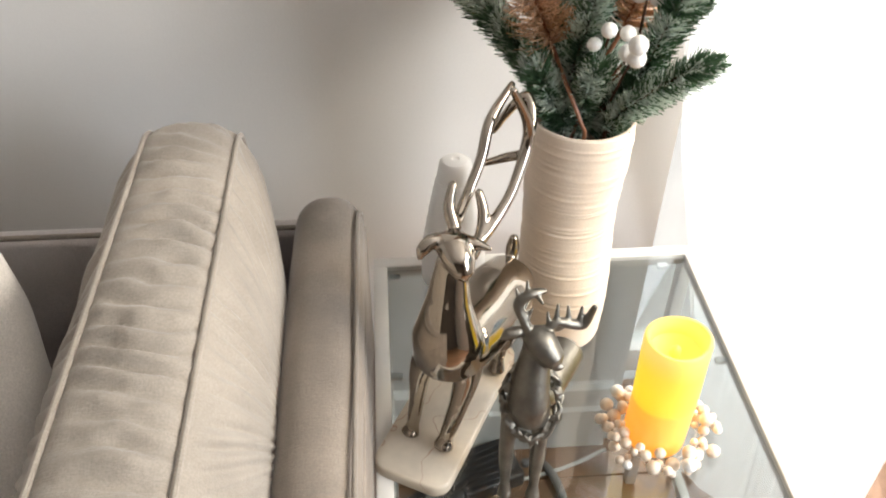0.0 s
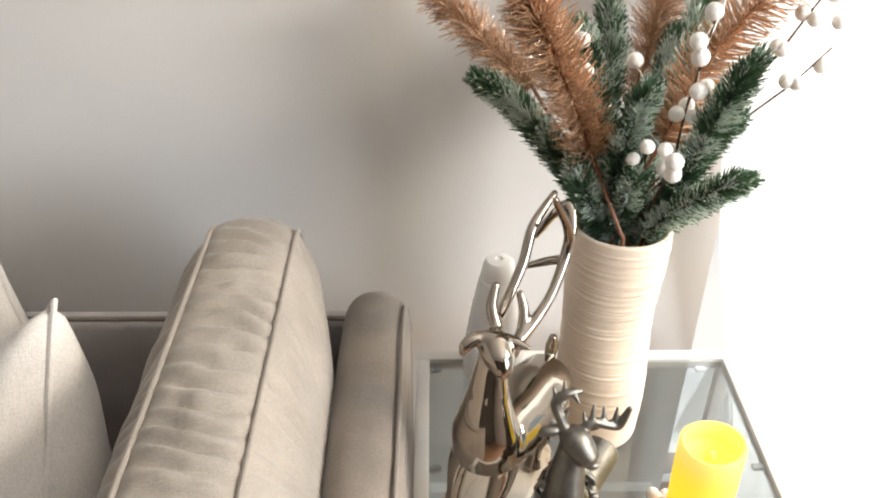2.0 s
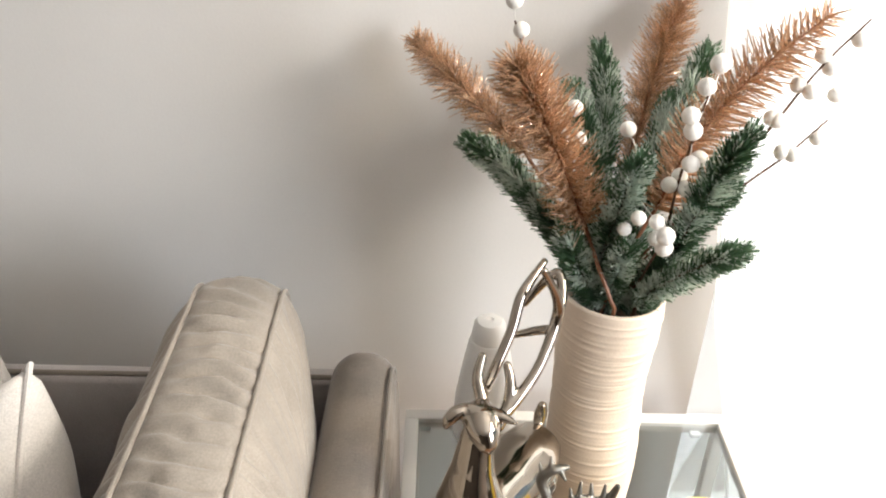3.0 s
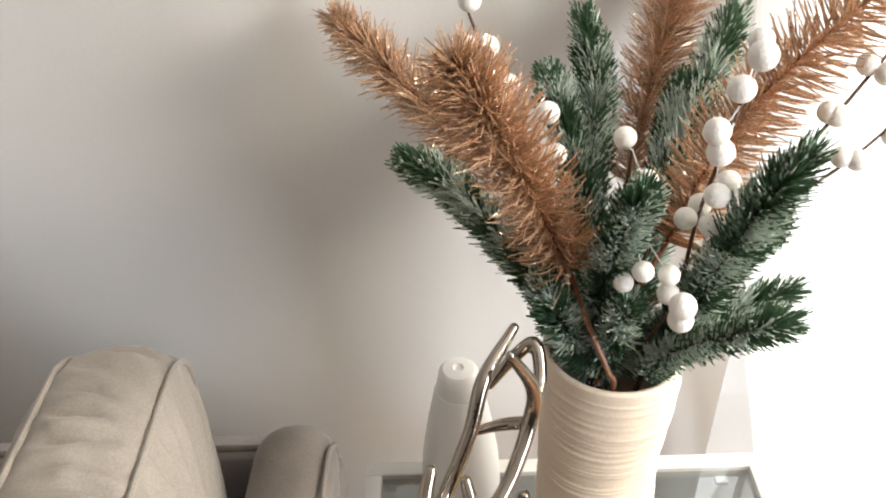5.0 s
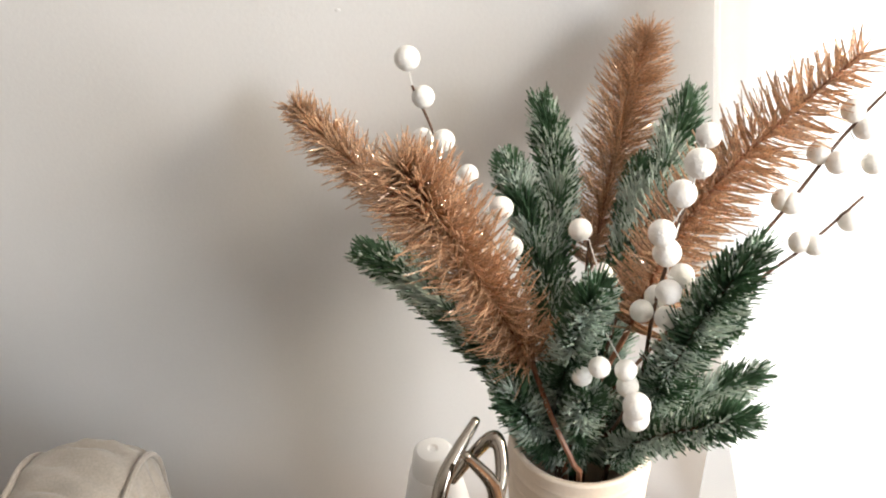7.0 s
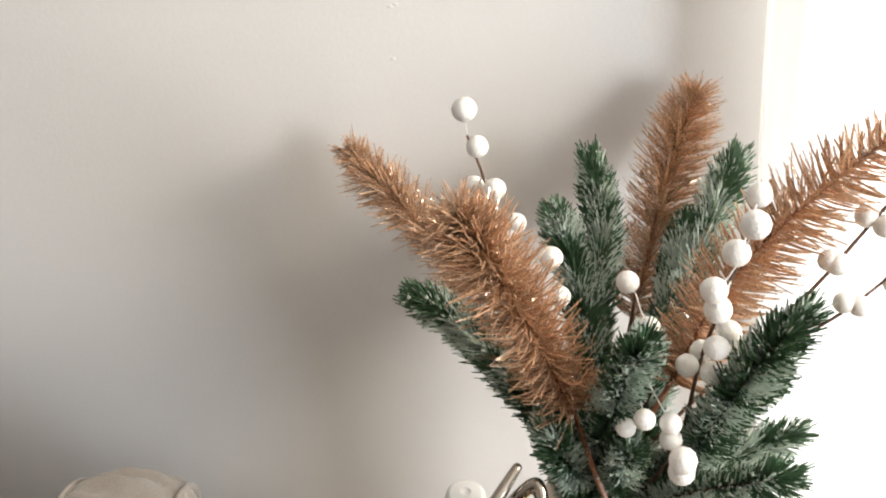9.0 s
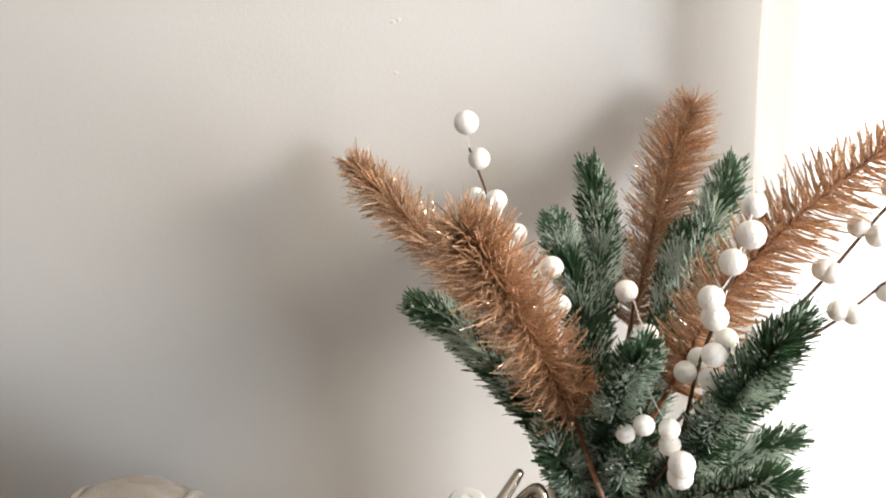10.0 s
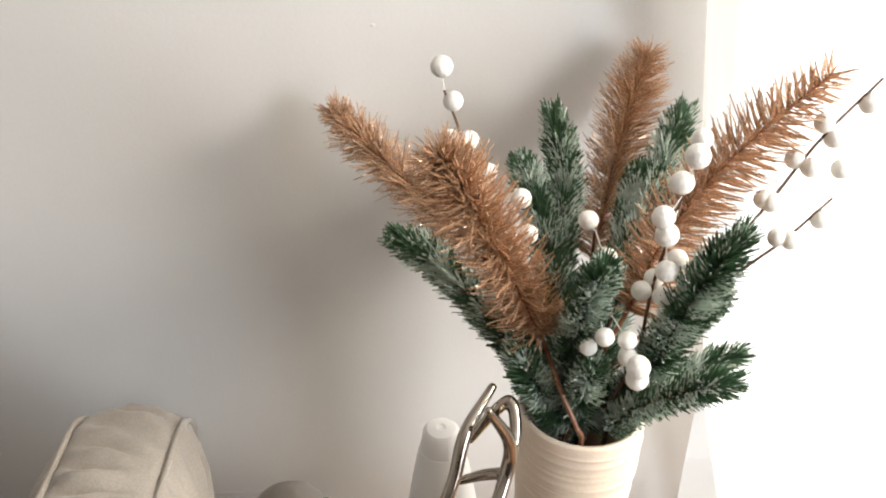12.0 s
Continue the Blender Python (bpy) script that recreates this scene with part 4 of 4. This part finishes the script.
def pewter_deer():
    bm = bmesh.new()
    t = add_tube
    G = TOP + 0.004
    t(bm, [(0.142, 0.832, 0.752), (0.122, 0.802, 0.750), (0.100, 0.766, 0.752), (0.088, 0.750, 0.762)], [0.022, 0.022, 0.020, 0.018], 36, 44)
    t(bm, [(0.087, 0.744, 0.748), (0.085, 0.744, 0.772), (0.090, 0.756, 0.808), (0.097, 0.768, 0.840)], [0.0205, 0.0225, 0.0185, 0.0150], 36, 40)
    # head: broad brow, snout with a blunt nose, brow ridges
    t(bm, [(0.094, 0.776, 0.850), (0.099, 0.765, 0.847), (0.106, 0.756, 0.839), (0.112, 0.750, 0.833)], [0.0145, 0.0175, 0.0150, 0.0120], 36, 36)
    add_ball(bm, (0.113, 0.746, 0.829), 0.0070, (1.2, 0.8, 0.7))
    for at in ((0.095, 0.757, 0.857), (0.112, 0.763, 0.853)):
        add_ball(bm, at, 0.0042, u=12, v=8)
    # ears: flat leaves with a rolled rim
    for pts in ([(0.086, 0.774, 0.852), (0.076, 0.773, 0.856), (0.066, 0.771, 0.855), (0.058, 0.769, 0.850)], [(0.110, 0.778, 0.852), (0.120, 0.783, 0.853), (0.128, 0.787, 0.850)]):
        t(bm, pts, [0.0035, 0.0068, 0.0066, 0.0016], 22, 26)
    for pts in ([(0.070, 0.747, 0.752), (0.062, 0.738, 0.715), (0.060, 0.734, 0.682), (0.059, 0.732, 0.664), (0.058, 0.728, 0.640), (0.057, 0.725, G)], [(0.098, 0.745, 0.752), (0.097, 0.736, 0.715), (0.094, 0.730, 0.682), (0.092, 0.727, 0.664), (0.090, 0.723, 0.640), (0.088, 0.719, G)],
                [(0.142, 0.825, 0.748), (0.138, 0.826, 0.710), (0.137, 0.836, 0.682), (0.136, 0.836, 0.664), (0.135, 0.830, 0.640), (0.134, 0.828, G)], [(0.122, 0.838, 0.748), (0.114, 0.840, 0.710), (0.111, 0.850, 0.682), (0.110, 0.850, 0.664), (0.109, 0.844, 0.640), (0.108, 0.842, G)]):
        t(bm, pts, [0.0135, 0.0085, 0.0085, 0.0070, 0.0052, 0.0085], 22, 60)
    # antlers
    t(bm, [(0.090, 0.772, 0.854), (0.082, 0.776, 0.872), (0.078, 0.782, 0.890), (0.090, 0.784, 0.902), (0.106, 0.788, 0.902)], [0.006, 0.005, 0.006, 0.0055, 0.003], 22, 48)
    for a, b in (((0.080, 0.780, 0.886), (0.076, 0.788, 0.908)), ((0.087, 0.783, 0.899), (0.088, 0.792, 0.914)), ((0.096, 0.785, 0.902), (0.102, 0.776, 0.894)), ((0.083, 0.776, 0.868), (0.092, 0.780, 0.884))):
        t(bm, [a, Vector(a).lerp(Vector(b), 0.5), b], [0.0035, 0.003, 0.0016], 7, 8)
    t(bm, [(0.104, 0.772, 0.852), (0.116, 0.777, 0.864), (0.130, 0.780, 0.858), (0.146, 0.782, 0.854), (0.157, 0.783, 0.880)], [0.006, 0.005, 0.006, 0.006, 0.003], 22, 48)
    for a, b in (((0.116, 0.777, 0.862), (0.119, 0.785, 0.884)), ((0.130, 0.780, 0.858), (0.130, 0.788, 0.878)), ((0.141, 0.781, 0.856), (0.145, 0.788, 0.876)), ((0.109, 0.774, 0.856), (0.108, 0.782, 0.876))):
        t(bm, [a, Vector(a).lerp(Vector(b), 0.5), b], [0.0035, 0.003, 0.0016], 7, 8)
    for v in bm.verts:
        k = v.co.z - 0.613
        v.co.x -= 0.021 + 0.045 * k
        v.co.z -= 0.09 * k
    # garland of small leaves round the neck, cast in one with the body
    rng = random.Random(5)
    for k in range(110):
        a = 2 * math.pi * k / 110 + rng.uniform(-0.05, 0.05)
        c = Vector((0.060, 0.754, 0.758)) + Vector((rng.uniform(-1, 1), rng.uniform(-1, 1), rng.uniform(-1, 1))) * 0.004 + Vector((math.cos(a) * 0.029, math.sin(a) * 0.024 - 0.008, math.sin(a) * 0.033 - 0.002))
        along = Vector((-math.sin(a), math.cos(a) * 0.7, math.cos(a)))
        way = (along + 0.9 * Vector((rng.uniform(-1, 1), rng.uniform(-1, 1), rng.uniform(-1, 1)))).normalized() * rng.uniform(0.006, 0.010)
        t(bm, [c - way, c, c + way], [0.0007, 0.0030, 0.0007], 5, 6)
    out = remeshed(bm, 0.0013, 4)
    ob = mesh_object("deer_figurine", out, M_PEWTER)
    ob.data.set_sharp_from_angle(angle=radians(50))
    tagged(ob, "small dull pewter reindeer figurine with a leafy garland round its neck", "figurine")


chrome_deer()
pewter_deer()


# ---- LED candle and bead ring ----
CX, CY = 0.230, 0.799


def candle():
    c = thing("led_candle", (CX, CY, TOP - 0.002), "glowing yellow LED pillar candle on the glass table", "candle")
    r, h = 0.037, 0.171
    prof = [(0.0005, 0), (r - 0.002, 0), (r, 0.003)] + [(r, 0.003 + k * (h - 0.006) / 24) for k in range(1, 25)] + [(r - 0.002, h), (r - 0.0045, h), (r - 0.006, h - 0.003), (r - 0.008, h - 0.022), (0.012, h - 0.030), (0.0005, h - 0.031)]
    part("wax_body", lathe(prof, 64, lambda a, z: 0.0006 * math.sin(3 * a + z * 40) + (0.0012 * math.sin(2 * a + 1) if z > h - 0.01 else 0)), M_WAX, c)
    part("flame_bulb", ball((0, 0, h - 0.024), 0.006, (1, 1, 1.8), 12, 10), M_WAX, c)


candle()


def bead_ring():
    t = thing("bead_ring", (CX + 0.004, CY, TOP), "wired ring of cream and clear beads round the candle foot", "candle ring")
    rng = random.Random(12)
    for k in range(3):
        pts = [Vector(((0.050 + 0.006 * math.sin(5 * a + k * 2)) * math.cos(a), (0.050 + 0.006 * math.cos(4 * a + k)) * math.sin(a), 0.006 + 0.004 * math.sin(3 * a + k * 2))) for a in (2 * math.pi * i / 60 for i in range(60))]
        part("wire", add_tube(bmesh.new(), pts, 0.0004, 5, closed=True), M_WIRE, t)
    placed = []
    for k in range(3000):
        if len(placed) >= 72:
            break
        a = rng.uniform(0, 2 * math.pi)
        d = rng.uniform(0.041, 0.067)
        r = rng.choice((0.0045, 0.0056, 0.0068, 0.0085))
        p = Vector((d * math.cos(a) * 1.06, d * math.sin(a), r + rng.choice((0, 0, 0.005, 0.011, 0.016)) - 0.002))
        if all((p - q).length > (r + s) * 0.92 for q, s in placed) and math.hypot(p.x, p.y) - r > 0.0382:
            placed.append((p, r))
            part("bead", ball(p, r, u=14, v=10), M_PAD if rng.random() < 0.14 else M_BEAD, t)


bead_ring()


# ---- white bottle ----
def bottle():
    b = thing("diffuser_bottle", (0.008, 1.104, TOP - 0.001), "milky white tapered plastic bottle at the edge of the table", "bottle")
    prof = [(0.0005, 0), (0.044, 0), (0.047, 0.004), (0.047, 0.020), (0.044, 0.070), (0.036, 0.125), (0.0275, 0.172), (0.0255, 0.176)]
    part("body", lathe(prof, 48), M_BOTTLE, b)
    part("cap", lathe([(0.0005, 0.1765), (0.0250, 0.1765), (0.0240, 0.186), (0.0215, 0.201), (0.017, 0.206), (0.006, 0.2075), (0.004, 0.205), (0.0005, 0.2045)], 40), M_BOTTLE, b)


bottle()


# ---- under the table ----
def power_strip():
    p = thing("power_strip", (-0.045, 1.085, 0), "black power strip lying on the wooden floor", "power strip")
    p.rotation_euler = (0, 0, radians(34))
    part("body", box((-0.10, -0.034, 0.0), (0.13, 0.034, 0.034), 0.005, 3), M_DARK, p)
    for k in range(4):
        x = -0.07 + k * 0.05
        part("socket", lathe([(0.0005, 0.034), (0.018, 0.034), (0.018, 0.0375), (0.014, 0.0375), (0.013, 0.035), (0.0005, 0.035)], 20), M_GREY, p).location.x = x
    part("plug", box((0.06, -0.02, 0.038), (0.10, 0.02, 0.066), 0.004), M_DARK, p)


def cable(name, pts, r, mat, label, flat=False):
    bm = tube(pts, r, 8, 50)
    if flat:
        for v in bm.verts:
            v.co.z = 0.001 + (v.co.z - 0.001) * 0.35
    tagged(mesh_object(name, bm, mat), label, "cable")


def router():
    r = thing("router", (0.085, 1.165, 0), "black plastic router box with slotted lid on the floor", "router")
    r.rotation_euler = (0, 0, radians(20))
    part("body", box((-0.065, -0.050, 0.0), (0.065, 0.050, 0.040), 0.006, 3), M_DARK, r)
    for k in range(6):
        part("rib", box((-0.050, -0.040 + k * 0.014, 0.0402), (0.050, -0.034 + k * 0.014, 0.044), 0.001, 1), M_DARK, r)


router()


def floor_vent():
    v = thing("floor_vent", (0.915, 1.02, 0), "dark grey metal floor vent cover on the wooden floor", "floor vent")
    v.rotation_euler = (0, 0, radians(-24))
    part("frame", box((-0.035, -0.14, 0.0), (0.035, 0.14, 0.008), 0.002), M_GREY, v)
    for k in range(9):
        part("slat", box((-0.026, -0.122 + k * 0.028, 0.0082), (0.026, -0.106 + k * 0.028, 0.013), 0.001, 1), M_GREY, v)


floor_vent()
power_strip()
cable("cable", [(0.085, 1.150, 0.006), (0.16, 1.150, 0.006), (0.26, 1.175, 0.006), (0.338, 1.200, 0.02)], 0.004, M_CABLE, "thin white cable lying on the wooden floor")
cable("strap", [(0.165, 1.185, 0.01), (0.205, 1.180, 0.012), (0.228, 1.13, 0.010), (0.235, 1.05, 0.009), (0.225, 0.95, 0.009)], 0.009, M_GREY, "grey flat cable curving over the floor")

# ---- wooden floor, plank by plank ----
tagged(mesh_object("floor", box((LEFT_X - 0.16, REAR_Y - 0.16, -0.12), (RIGHT_X + 0.16, WALL_Y + 0.16, -0.012)), M_JOINT, smooth=False), "warm brown wooden plank floor", "floor", kind="structure")
FLOOR = bpy.data.objects["floor"]
PLANK_W, PLANK_L = 0.125, 1.45
plank_meshes = {}


def plank(x0, x1, y):
    key = round(x1 - x0, 3)
    if key not in plank_meshes:
        me = bpy.data.meshes.new("plank")
        pb = box((0.001, -PLANK_W / 2 + 0.001, -0.012), (key - 0.001, PLANK_W / 2 - 0.001, 0.0), 0.0012, 1)
        pb.to_mesh(me)
        pb.free()
        me.materials.append(M_PLANK)
        plank_meshes[key] = me
    ob = new("plank", plank_meshes[key])
    ob.parent = FLOOR
    ob.location = (x0, y, 0)


offsets = [0.0, 0.55, 0.25, 0.95, 0.70, 0.10, 1.20, 0.40]
row, y = 0, WALL_Y + 0.16 - PLANK_W / 2
while y - PLANK_W / 2 > REAR_Y - 0.16:
    x = LEFT_X - 0.16 - offsets[row % len(offsets)]
    while x < RIGHT_X + 0.16 - 0.02:
        plank(max(x, LEFT_X - 0.16), min(x + PLANK_L, RIGHT_X + 0.16), y)
        x += PLANK_L
    row, y = row + 1, y - PLANK_W
